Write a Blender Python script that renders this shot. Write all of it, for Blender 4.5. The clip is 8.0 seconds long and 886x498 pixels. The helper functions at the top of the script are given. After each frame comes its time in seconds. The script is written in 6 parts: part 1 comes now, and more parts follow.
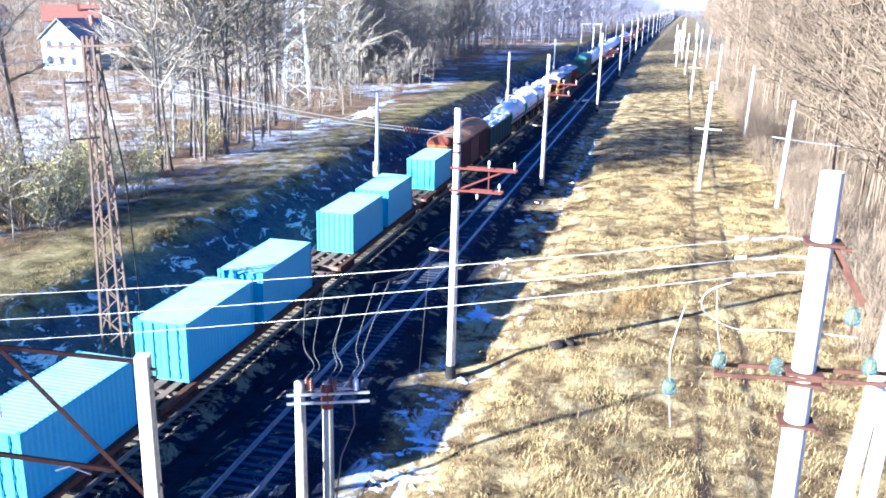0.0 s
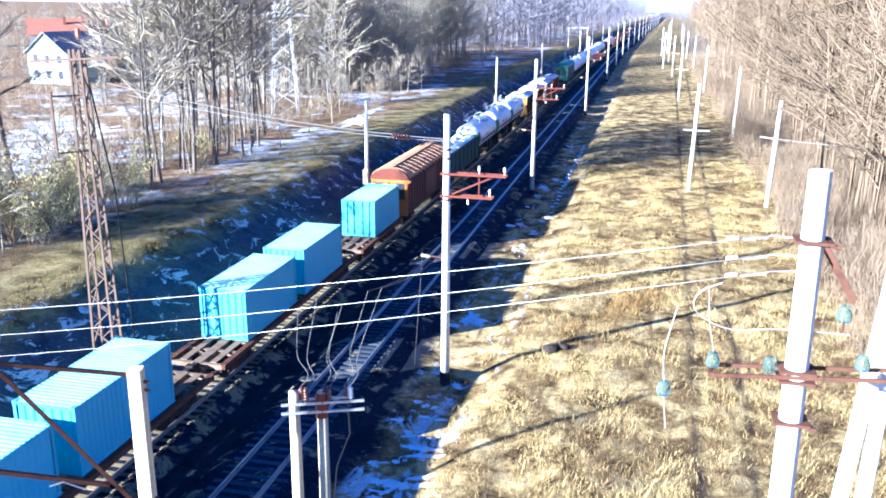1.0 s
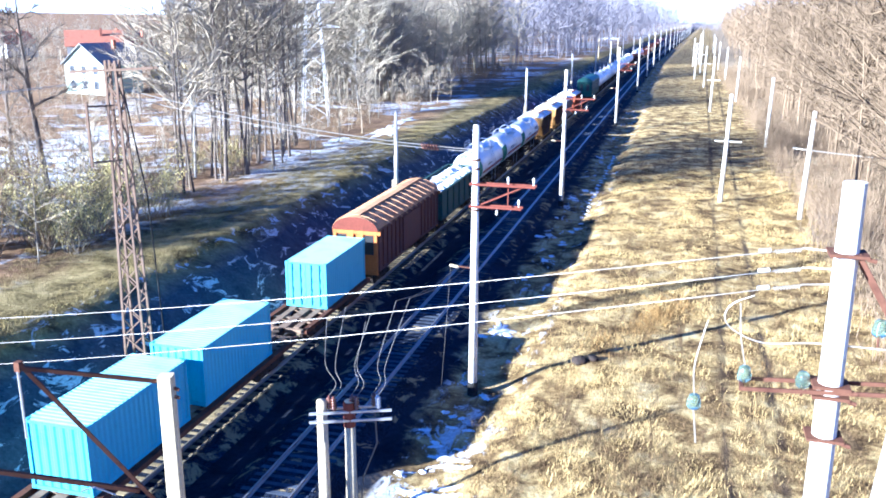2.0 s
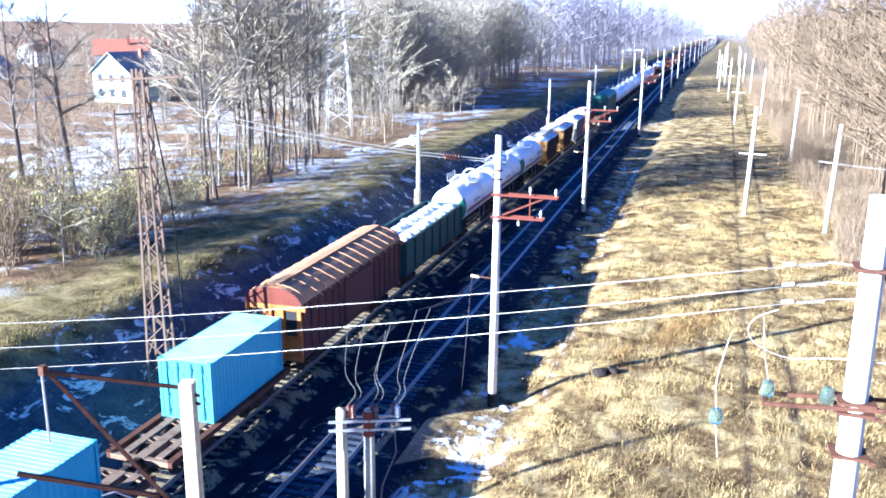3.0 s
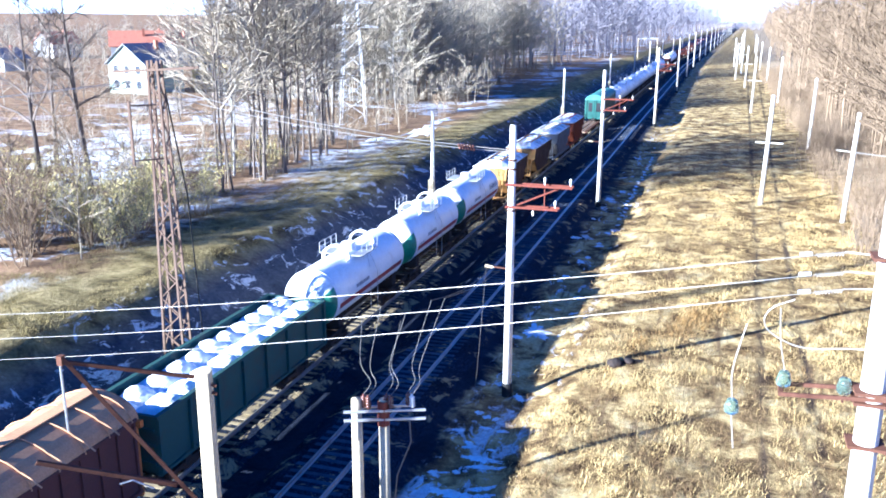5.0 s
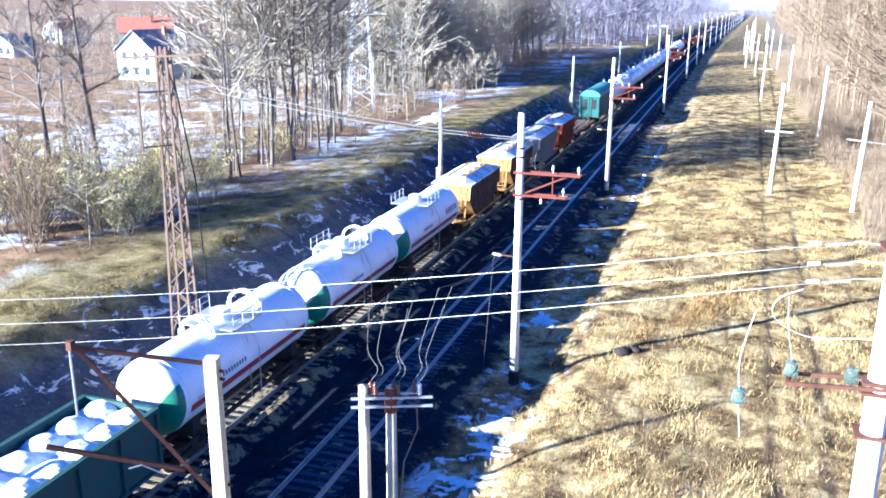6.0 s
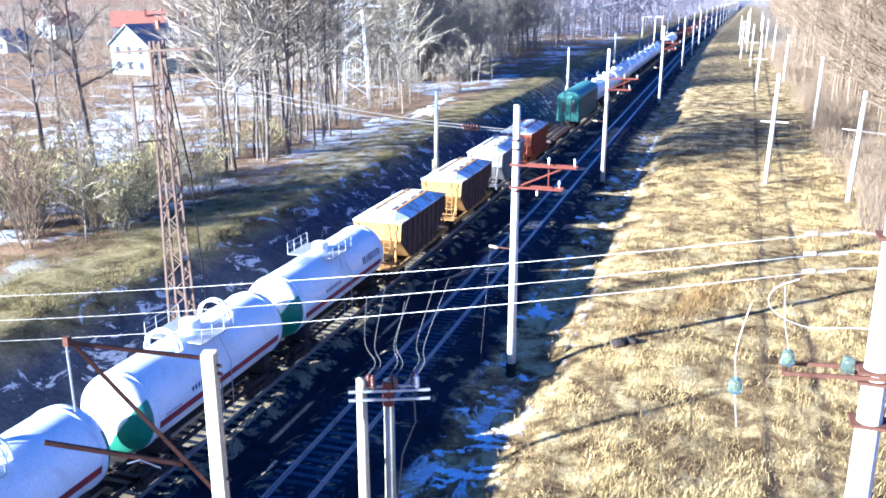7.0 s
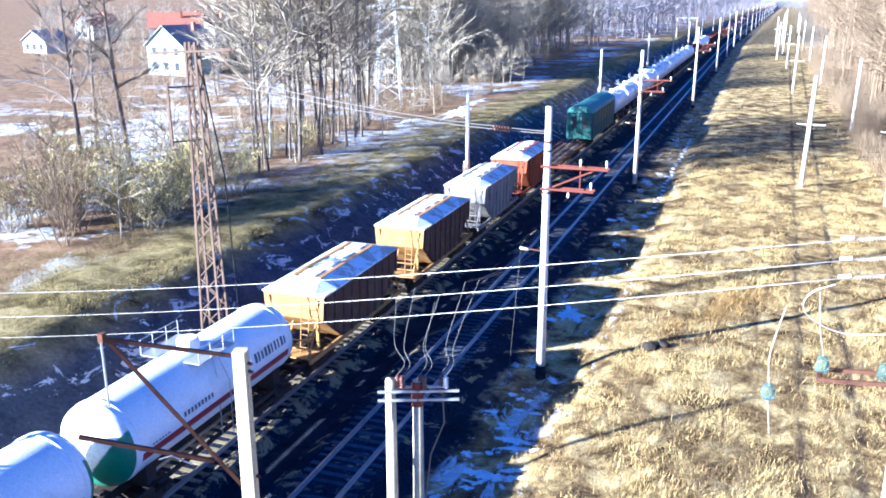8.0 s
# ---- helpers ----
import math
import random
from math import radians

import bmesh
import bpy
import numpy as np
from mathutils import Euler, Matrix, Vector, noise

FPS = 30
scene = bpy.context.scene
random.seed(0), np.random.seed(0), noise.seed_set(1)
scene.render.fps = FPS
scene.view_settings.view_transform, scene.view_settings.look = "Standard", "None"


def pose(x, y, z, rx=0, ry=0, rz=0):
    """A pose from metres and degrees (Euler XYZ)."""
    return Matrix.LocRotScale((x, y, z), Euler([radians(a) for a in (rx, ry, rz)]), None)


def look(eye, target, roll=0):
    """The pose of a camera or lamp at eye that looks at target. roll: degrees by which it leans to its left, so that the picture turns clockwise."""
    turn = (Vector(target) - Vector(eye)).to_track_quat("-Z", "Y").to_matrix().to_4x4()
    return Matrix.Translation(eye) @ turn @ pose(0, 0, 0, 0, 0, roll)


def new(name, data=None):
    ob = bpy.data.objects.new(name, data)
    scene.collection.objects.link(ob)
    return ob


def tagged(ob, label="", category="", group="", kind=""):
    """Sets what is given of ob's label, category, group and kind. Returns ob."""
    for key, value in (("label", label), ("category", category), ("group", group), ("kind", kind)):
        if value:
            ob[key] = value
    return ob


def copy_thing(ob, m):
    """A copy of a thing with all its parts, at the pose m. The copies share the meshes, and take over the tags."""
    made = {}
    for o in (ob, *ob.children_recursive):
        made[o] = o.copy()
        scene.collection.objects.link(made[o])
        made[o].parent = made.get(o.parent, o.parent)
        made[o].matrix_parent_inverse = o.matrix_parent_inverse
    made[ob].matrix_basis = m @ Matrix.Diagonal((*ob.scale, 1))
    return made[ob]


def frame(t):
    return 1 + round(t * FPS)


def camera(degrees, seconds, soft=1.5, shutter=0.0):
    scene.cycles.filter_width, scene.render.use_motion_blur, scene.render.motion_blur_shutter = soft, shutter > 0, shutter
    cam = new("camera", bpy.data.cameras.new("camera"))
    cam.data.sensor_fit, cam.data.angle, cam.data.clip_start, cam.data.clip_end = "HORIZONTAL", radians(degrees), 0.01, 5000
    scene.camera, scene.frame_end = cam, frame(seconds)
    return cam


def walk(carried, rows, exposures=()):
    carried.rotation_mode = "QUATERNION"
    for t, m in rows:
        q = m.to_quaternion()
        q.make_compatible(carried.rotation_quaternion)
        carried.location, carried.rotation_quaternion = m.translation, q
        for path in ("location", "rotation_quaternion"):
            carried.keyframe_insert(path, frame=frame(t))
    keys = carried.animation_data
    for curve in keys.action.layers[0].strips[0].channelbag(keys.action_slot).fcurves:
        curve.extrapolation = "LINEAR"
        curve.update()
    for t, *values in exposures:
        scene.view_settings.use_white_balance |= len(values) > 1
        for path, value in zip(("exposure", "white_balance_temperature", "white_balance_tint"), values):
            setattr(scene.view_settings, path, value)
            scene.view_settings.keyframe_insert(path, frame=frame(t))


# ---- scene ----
cam = camera(55.1, 8.0, soft=1.8)
EYE = (0.0, 0.0, 16.94)
PATH = [
    (0.0, 14.35, -16.35, -1.41),
    (0.5, 13.82, -16.15, -0.70),
    (1.0, 13.48, -15.92, -0.41),
    (1.5, 14.25, -15.67, -0.21),
    (3.0, 16.99, -14.58, -0.53),
    (3.5, 17.10, -14.68, -0.31),
    (4.0, 17.55, -14.68, -0.31),
    (4.5, 17.67, -14.89, -0.15),
    (6.0, 18.47, -16.07, -0.31),
    (6.5, 18.25, -16.39, 0.06),
    (7.0, 18.12, -16.56, 0.05),
    (7.5, 18.60, -16.72, 0.05),
    (8.0, 20.23, -16.48, 0.11),
]
walk(cam, [(t, pose(*EYE, 90 + pitch, roll, yaw)) for t, yaw, pitch, roll in PATH], exposures=[(0.0, 2.74, 4450, 13), (8.0, 2.74, 4450, 13)])

# ---- light ----
SUN_FROM = (-0.73, -0.68)
SUN_ELEVATION = radians(16.5)
world = bpy.data.worlds.new("sky")
scene.world = world
world.use_nodes = True
wn = world.node_tree.nodes
sky = wn.new("ShaderNodeTexSky")
sky.sky_type = "NISHITA"
sky.sun_disc = False
sky.sun_elevation = SUN_ELEVATION
sky.sun_rotation = math.atan2(SUN_FROM[0], SUN_FROM[1])
sky.altitude = 2500
sky.air_density, sky.dust_density, sky.ozone_density = 0.6, 0.4, 7.0
# pale winter haze low over the horizon
wl = world.node_tree.links
direction = wn.new("ShaderNodeSeparateXYZ")
wl.new(wn.new("ShaderNodeTexCoord").outputs["Generated"], direction.inputs[0])
haze = wn.new("ShaderNodeValToRGB")
haze.color_ramp.interpolation = "EASE"
haze.color_ramp.elements[0].position, haze.color_ramp.elements[0].color = 0.0, (1, 1, 1, 1)
haze.color_ramp.elements[1].position, haze.color_ramp.elements[1].color = 0.10, (0, 0, 0, 1)
wl.new(direction.outputs[2], haze.inputs["Fac"])
hazy = wn.new("ShaderNodeMix")
hazy.data_type = "RGBA"
wl.new(haze.outputs["Color"], hazy.inputs[0])
deep = wn.new("ShaderNodeMix")
deep.data_type, deep.blend_type = "RGBA", "MULTIPLY"
deep.inputs[0].default_value = 1.0
wl.new(sky.outputs["Color"], deep.inputs[6])
deep.inputs[7].default_value = (0.98, 1.02, 1.02, 1)
wl.new(deep.outputs[2], hazy.inputs[6])
hazy.inputs[7].default_value = (6.6, 7.2, 8.2, 1)
wl.new(hazy.outputs[2], wn["Background"].inputs["Color"])
wn["Background"].inputs["Strength"].default_value = 0.056
sun = new("sun", bpy.data.lights.new("sun", "SUN"))
sun.data.energy = 5.0
sun.data.angle = radians(0.55)
sun.data.color = (1.0, 0.855, 0.625)
ce = math.cos(SUN_ELEVATION)
sun.matrix_world = look((SUN_FROM[0] * 100 * ce, SUN_FROM[1] * 100 * ce, 100 * math.sin(SUN_ELEVATION)), (0, 0, 0))


# ---- materials ----
def ramp_of(nt, fac, stops):
    r = nt.nodes.new("ShaderNodeValToRGB")
    r.color_ramp.elements[0].position, r.color_ramp.elements[0].color = stops[0][0], (*stops[0][1], 1)
    r.color_ramp.elements[1].position, r.color_ramp.elements[1].color = stops[-1][0], (*stops[-1][1], 1)
    for p, c in stops[1:-1]:
        e = r.color_ramp.elements.new(p)
        e.color = (*c, 1)
    nt.links.new(fac, r.inputs["Fac"])
    return r.outputs["Color"]


def noise_of(nt, coord, scale, detail=4, rough=0.6, distort=0.0):
    n = nt.nodes.new("ShaderNodeTexNoise")
    n.inputs["Scale"].default_value, n.inputs["Detail"].default_value = scale, detail
    n.inputs["Roughness"].default_value, n.inputs["Distortion"].default_value = rough, distort
    nt.links.new(coord, n.inputs["Vector"])
    return n.outputs["Fac"]


def mix_of(nt, fac, a, b, mode="MIX"):
    m = nt.nodes.new("ShaderNodeMix")
    m.data_type, m.blend_type = "RGBA", mode
    for value, sock in ((fac, m.inputs[0]), (a, m.inputs[6]), (b, m.inputs[7])):
        if isinstance(value, (int, float)):
            sock.default_value = value
        elif isinstance(value, tuple):
            sock.default_value = (*value, 1)
        else:
            nt.links.new(value, sock)
    return m.outputs[2]


def math_of(nt, op, a, b=0.0, c=0.0):
    m = nt.nodes.new("ShaderNodeMath")
    m.operation = op
    for value, sock in zip((a, b, c), m.inputs):
        if isinstance(value, (int, float)):
            sock.default_value = value
        else:
            nt.links.new(value, sock)
    return m.outputs[0]


def start_material(name, rough=0.8, metal=0.0):
    m = bpy.data.materials.new(name)
    m.use_nodes = True
    nt = m.node_tree
    b = nt.nodes["Principled BSDF"]
    b.inputs["Roughness"].default_value, b.inputs["Metallic"].default_value = rough, metal
    if rough >= 0.8:
        b.inputs["Specular IOR Level"].default_value = 0.08
    return m, nt, b


def bump_of(nt, b, height, strength=0.4, distance=0.02):
    n = nt.nodes.new("ShaderNodeBump")
    n.inputs["Strength"].default_value, n.inputs["Distance"].default_value = strength, distance
    nt.links.new(height, n.inputs["Height"])
    nt.links.new(n.outputs["Normal"], b.inputs["Normal"])


def paint(name, color, worn, rough=0.55, metal=0.0, scale=1.2, amount=0.5, fine=14.0, vary=0.0, bump=0.15):
    """Painted or plain material with wear at two scales. worn: the colour of stains and wear."""
    m, nt, b = start_material(name, rough, metal)
    tc = nt.nodes.new("ShaderNodeTexCoord").outputs["Object"]
    big = noise_of(nt, tc, scale, 5, 0.62, 0.4)
    small = noise_of(nt, tc, fine, 4, 0.7)
    lo, hi = 0.62 - 0.25 * amount, 0.82 - 0.15 * amount
    stain = ramp_of(nt, big, [(lo, (0, 0, 0)), (hi, (1, 1, 1))])
    grain = ramp_of(nt, small, [(0.3, (0.82, 0.82, 0.82)), (0.7, (1.08, 1.08, 1.08))])
    col = mix_of(nt, stain, color, worn)
    col = mix_of(nt, 1.0, col, grain, "MULTIPLY")
    if vary:
        oi = nt.nodes.new("ShaderNodeObjectInfo").outputs["Random"]
        k = ramp_of(nt, oi, [(0.0, (1 - vary,) * 3), (1.0, (1 + vary,) * 3)])
        col = mix_of(nt, 1.0, col, k, "MULTIPLY")
    nt.links.new(col, b.inputs["Base Color"])
    bump_of(nt, b, small, bump, 0.01)
    return m


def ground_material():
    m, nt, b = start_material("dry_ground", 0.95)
    geo = nt.nodes.new("ShaderNodeNewGeometry").outputs["Position"]
    sep = nt.nodes.new("ShaderNodeSeparateXYZ")
    nt.links.new(geo, sep.inputs[0])
    y = sep.outputs[1]
    x = math_of(nt, "SUBTRACT", sep.outputs[0], math_of(nt, "MULTIPLY", math_of(nt, "MAXIMUM", math_of(nt, "ADD", y, -360.0), 0.0), 0.024))
    large = noise_of(nt, geo, 0.09, 5, 0.6, 0.6)
    mid = noise_of(nt, geo, 0.55, 6, 0.68, 0.5)
    fine = noise_of(nt, geo, 5.0, 5, 0.75)
    st = nt.nodes.new("ShaderNodeMapping")
    st.inputs["Scale"].default_value = (1.6, 0.16, 1)
    nt.links.new(geo, st.inputs[0])
    streak = noise_of(nt, st.outputs[0], 1.0, 5, 0.65, 0.5)
    field = ramp_of(nt, mid, [(0.36, (0.06, 0.038, 0.02)), (0.46, (0.28, 0.19, 0.08)), (0.55, (0.62, 0.47, 0.20)), (0.66, (0.76, 0.63, 0.34))])
    field = mix_of(nt, ramp_of(nt, streak, [(0.34, (1, 1, 1)), (0.46, (0, 0, 0))]), field, (0.22, 0.15, 0.075))
    terrace = ramp_of(nt, mid, [(0.36, (0.085, 0.066, 0.03)), (0.5, (0.29, 0.23, 0.095)), (0.62, (0.46, 0.37, 0.17))])
    litter = ramp_of(nt, mid, [(0.3, (0.15, 0.09, 0.05)), (0.55, (0.38, 0.25, 0.14)), (0.75, (0.52, 0.38, 0.22))])
    snow_mask = ramp_of(nt, large, [(0.51, (0, 0, 0)), (0.54, (1, 1, 1))])
    snow_fine = ramp_of(nt, mid, [(0.40, (0, 0, 0)), (0.52, (1, 1, 1))])
    snow = mix_of(nt, 1.0, snow_mask, snow_fine, "MULTIPLY")
    clt = nt.nodes.new("ShaderNodeClamp")
    nt.links.new(math_of(nt, "MULTIPLY_ADD", x, 0.05, 5.0), clt.inputs[0])
    snow = mix_of(nt, 1.0, snow, clt.outputs[0], "MULTIPLY")
    litter = mix_of(nt, snow, litter, (0.78, 0.80, 0.84))
    wob = math_of(nt, "MULTIPLY_ADD", large, 12.0, -6.0)
    xw = math_of(nt, "ADD", x, wob)
    to_forest = math_of(nt, "MULTIPLY_ADD", xw, -0.25, -8.0)
    cl = nt.nodes.new("ShaderNodeClamp")
    nt.links.new(to_forest, cl.inputs[0])
    left = mix_of(nt, cl.outputs[0], terrace, litter)
    side = math_of(nt, "MULTIPLY_ADD", x, 0.4, 7.2)
    cl2 = nt.nodes.new("ShaderNodeClamp")
    nt.links.new(side, cl2.inputs[0])
    col = mix_of(nt, cl2.outputs[0], left, field)
    thicket = ramp_of(nt, mid, [(0.3, (0.24, 0.17, 0.10)), (0.5, (0.46, 0.36, 0.22)), (0.7, (0.60, 0.50, 0.34))])
    cl3 = nt.nodes.new("ShaderNodeClamp")
    nt.links.new(math_of(nt, "MULTIPLY_ADD", math_of(nt, "MULTIPLY_ADD", mid, 4.0, x), 0.3, -4.2), cl3.inputs[0])
    col = mix_of(nt, cl3.outputs[0], col, thicket)
    # dark earth beside the tracks and on the cutting slope, navy shade painted in
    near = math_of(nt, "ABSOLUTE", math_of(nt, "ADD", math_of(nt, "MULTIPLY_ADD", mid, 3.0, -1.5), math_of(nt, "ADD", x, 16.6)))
    track_shade_mask = ramp_of(nt, math_of(nt, "MULTIPLY", near, 0.1), [(0.60, (1, 1, 1)), (0.70, (0, 0, 0))])
    shaded_soil = ramp_of(nt, mid, [(0.3, (0.010, 0.014, 0.027)), (0.7, (0.034, 0.041, 0.065))])
    col = mix_of(nt, track_shade_mask, col, shaded_soil)
    # dead grass on the cutting slope, with the slope's navy shade painted in
    slope_shade_mask = ramp_of(nt, math_of(nt, "ABSOLUTE", math_of(nt, "MULTIPLY_ADD", math_of(nt, "ADD", xw, math_of(nt, "MULTIPLY", wob, -0.85)), 0.2, 4.8)), [(0.45, (1, 1, 1)), (0.75, (0, 0, 0))])
    slope_shade = ramp_of(nt, mid, [(0.3, (0.05, 0.062, 0.095)), (0.7, (0.14, 0.155, 0.185))])
    col = mix_of(nt, slope_shade_mask, col, slope_shade)
    # thin wind-blown snow left on the cutting slope and beside the tracks
    sm = nt.nodes.new("ShaderNodeMapping")
    sm.inputs["Scale"].default_value = (1.0, 0.55, 1)
    sm.inputs["Rotation"].default_value = (0, 0, 0.5)
    nt.links.new(geo, sm.inputs[0])
    wisps = noise_of(nt, sm.outputs[0], 0.9, 7, 0.72, 0.9)
    for centre, half, lo in ((-25.3, 3.4, 0.57), (-8.2, 2.2, 0.575)):
        band = ramp_of(nt, math_of(nt, "DIVIDE", math_of(nt, "ABSOLUTE", math_of(nt, "ADD", x, -centre)), half), [(0.75, (1, 1, 1)), (1.0, (0, 0, 0))])
        wisp = mix_of(nt, 1.0, band, ramp_of(nt, wisps, [(lo, (0, 0, 0)), (lo + 0.03, (1, 1, 1))]), "MULTIPLY")
        col = mix_of(nt, wisp, col, (0.8, 0.82, 0.85))
    frost = ramp_of(nt, math_of(nt, "DIVIDE", math_of(nt, "ABSOLUTE", math_of(nt, "ADD", x, 33.5)), 6.0), [(0.6, (1, 1, 1)), (1.0, (0, 0, 0))])
    frost = mix_of(nt, 1.0, frost, ramp_of(nt, math_of(nt, "MULTIPLY", y, 0.01), [(0.50, (0, 0, 0)), (0.60, (1, 1, 1))]), "MULTIPLY")
    frost = mix_of(nt, 1.0, frost, ramp_of(nt, math_of(nt, "MULTIPLY", y, 0.01), [(0.85, (1, 1, 1)), (0.98, (0, 0, 0))]), "MULTIPLY")
    frost = mix_of(nt, 1.0, frost, ramp_of(nt, wisps, [(0.48, (0, 0, 0)), (0.62, (0.5, 0.5, 0.5))]), "MULTIPLY")
    col = mix_of(nt, frost, col, (0.72, 0.75, 0.8))
    heap = ramp_of(nt, math_of(nt, "DIVIDE", math_of(nt, "ABSOLUTE", math_of(nt, "ADD", x, 8.4)), 1.9), [(0.8, (1, 1, 1)), (1.0, (0, 0, 0))])
    heap = mix_of(nt, 1.0, heap, ramp_of(nt, math_of(nt, "MULTIPLY", y, 0.01), [(0.30, (1, 1, 1)), (0.38, (0, 0, 0))]), "MULTIPLY")
    heap = mix_of(nt, 1.0, heap, ramp_of(nt, wisps, [(0.525, (0, 0, 0)), (0.55, (1, 1, 1))]), "MULTIPLY")
    col = mix_of(nt, heap, col, (0.8, 0.82, 0.85))
    # wheel ruts along the field
    for rx, drift in ((2.85, 0.018), (4.85, 0.022)):
        line = math_of(nt, "MULTIPLY_ADD", math_of(nt, "ADD", y, -30.0), -drift, math_of(nt, "ADD", x, -rx))
        r = math_of(nt, "ABSOLUTE", math_of(nt, "ADD", math_of(nt, "MULTIPLY_ADD", mid, 0.5, -0.25), line))
        rut = ramp_of(nt, r, [(0.10, (1, 1, 1)), (0.30, (0, 0, 0))])
        rut = mix_of(nt, 1.0, rut, ramp_of(nt, streak, [(0.40, (1, 1, 1)), (0.62, (0.15, 0.15, 0.15))]), "MULTIPLY")
        col = mix_of(nt, rut, col, (0.09, 0.065, 0.045))
    grain = ramp_of(nt, fine, [(0.25, (0.40, 0.40, 0.40)), (0.7, (1.0, 1.0, 1.0))])
    col = mix_of(nt, 1.0, col, grain, "MULTIPLY")
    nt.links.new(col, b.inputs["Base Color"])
    bump_of(nt, b, math_of(nt, "ADD", math_of(nt, "MULTIPLY", mid, 0.5), math_of(nt, "MULTIPLY", fine, 0.4)), 0.9, 0.25)
    return m


def gravel_material():
    m, nt, b = start_material("ballast_stone", 0.95)
    geo = nt.nodes.new("ShaderNodeNewGeometry").outputs["Position"]
    v = nt.nodes.new("ShaderNodeTexVoronoi")
    v.inputs["Scale"].default_value = 16.0
    nt.links.new(geo, v.inputs["Vector"])
    big = noise_of(nt, geo, 0.4, 5, 0.6)
    # stone colour carries the navy shade that lies over the trackbed
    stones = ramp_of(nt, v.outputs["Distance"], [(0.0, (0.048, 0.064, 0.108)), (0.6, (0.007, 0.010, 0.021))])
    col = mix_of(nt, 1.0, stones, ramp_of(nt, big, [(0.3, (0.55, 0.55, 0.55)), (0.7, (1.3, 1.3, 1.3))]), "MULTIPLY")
    # sandy patches, thickest along one side of the loaded track to paint sunlight there
    sep = nt.nodes.new("ShaderNodeSeparateXYZ")
    nt.links.new(geo, sep.inputs[0])
    sunlit_shoulder = ramp_of(nt, math_of(nt, "ABSOLUTE", math_of(nt, "ADD", sep.outputs[0], 17.6)), [(0.25, (0.055, 0.055, 0.055)), (0.6, (0, 0, 0))])
    sand = ramp_of(nt, math_of(nt, "ADD", noise_of(nt, geo, 0.8, 6, 0.7, 0.6), sunlit_shoulder), [(0.55, (0, 0, 0)), (0.61, (1, 1, 1))])
    col = mix_of(nt, sand, col, (0.27, 0.215, 0.115))
    nt.links.new(col, b.inputs["Base Color"])
    bump_of(nt, b, v.outputs["Distance"], 0.9, -0.04)
    return m


def head_material():
    """White end of a tank with a green painted band on one side."""
    m, nt, b = start_material("tank_head_paint", 0.4)
    tc = nt.nodes.new("ShaderNodeTexCoord").outputs["Object"]
    sep = nt.nodes.new("ShaderNodeSeparateXYZ")
    nt.links.new(tc, sep.inputs[0])
    n = noise_of(nt, tc, 2.0, 4)
    slant = math_of(nt, "MULTIPLY_ADD", math_of(nt, "ADD", sep.outputs[2], -2.85), -0.62, math_of(nt, "MULTIPLY", sep.outputs[0], 0.78))
    edge = math_of(nt, "MULTIPLY_ADD", n, 0.12, slant)
    mask = ramp_of(nt, math_of(nt, "MULTIPLY_ADD", edge, 0.25, 0.5), [(0.635, (0, 0, 0)), (0.65, (1, 1, 1))])
    col = mix_of(nt, mask, (0.82, 0.83, 0.81), (0.045, 0.20, 0.125))
    dirt = ramp_of(nt, noise_of(nt, tc, 5.0, 5, 0.7), [(0.35, (0.75, 0.75, 0.72)), (0.6, (1, 1, 1))])
    nt.links.new(mix_of(nt, 1.0, col, dirt, "MULTIPLY"), b.inputs["Base Color"])
    return m


def snowy_paint(name, color, cover=0.5, rough=0.7, snow=(0.82, 0.84, 0.86), scale=0.8):
    """Paint with thin patches of snow on it."""
    m, nt, b = start_material(name, rough)
    tc = nt.nodes.new("ShaderNodeTexCoord").outputs["Object"]
    big = noise_of(nt, tc, scale, 5, 0.65, 0.5)
    small = noise_of(nt, tc, 9.0, 4, 0.7)
    mask = ramp_of(nt, big, [(0.62 - 0.3 * cover, (0, 0, 0)), (0.68 - 0.3 * cover, (1, 1, 1))])
    base = mix_of(nt, 1.0, color, ramp_of(nt, small, [(0.3, (0.7, 0.7, 0.7)), (0.7, (1.15, 1.15, 1.15))]), "MULTIPLY")
    nt.links.new(mix_of(nt, mask, base, snow), b.inputs["Base Color"])
    bump_of(nt, b, big, 0.3, 0.03)
    return m


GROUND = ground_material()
BALLAST = gravel_material()
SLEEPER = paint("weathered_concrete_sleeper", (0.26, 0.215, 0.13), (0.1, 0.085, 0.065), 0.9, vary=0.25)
# same concrete, with the empty track's blue shade put into its colour
SLEEPER_SHADED = paint("shaded_concrete_sleeper", (0.07, 0.085, 0.12), (0.035, 0.042, 0.06), 0.9, vary=0.25)
RAIL = paint("rail_steel", (0.42, 0.40, 0.38), (0.16, 0.10, 0.07), 0.35, 0.8, amount=0.3)
CONCRETE = paint("pale_concrete", (0.5, 0.42, 0.27), (0.3, 0.25, 0.165), 0.9, scale=0.7, amount=0.5, vary=0.1)
WHITEWASH = paint("whitewashed_concrete", (0.64, 0.62, 0.57), (0.40, 0.35, 0.28), 0.9, scale=1.3, amount=0.55, vary=0.08)
BLACKBASE = paint("tarred_concrete", (0.0216, 0.0216, 0.0216), (0.0576, 0.054, 0.0504), 0.8)
RUST = paint("rusty_steel", (0.12, 0.058, 0.037), (0.07, 0.032, 0.022), 0.85, 0.1, 2.5, 0.6)
REDLEAD = paint("red_lead_steel", (0.151, 0.0475, 0.0324), (0.101, 0.036, 0.0252), 0.8, 0.0, 2.5, 0.5)
LATTICE = paint("rusty_lattice_steel", (0.187, 0.13, 0.0936), (0.108, 0.072, 0.054), 0.85, 0.1, 2.0, 0.5)
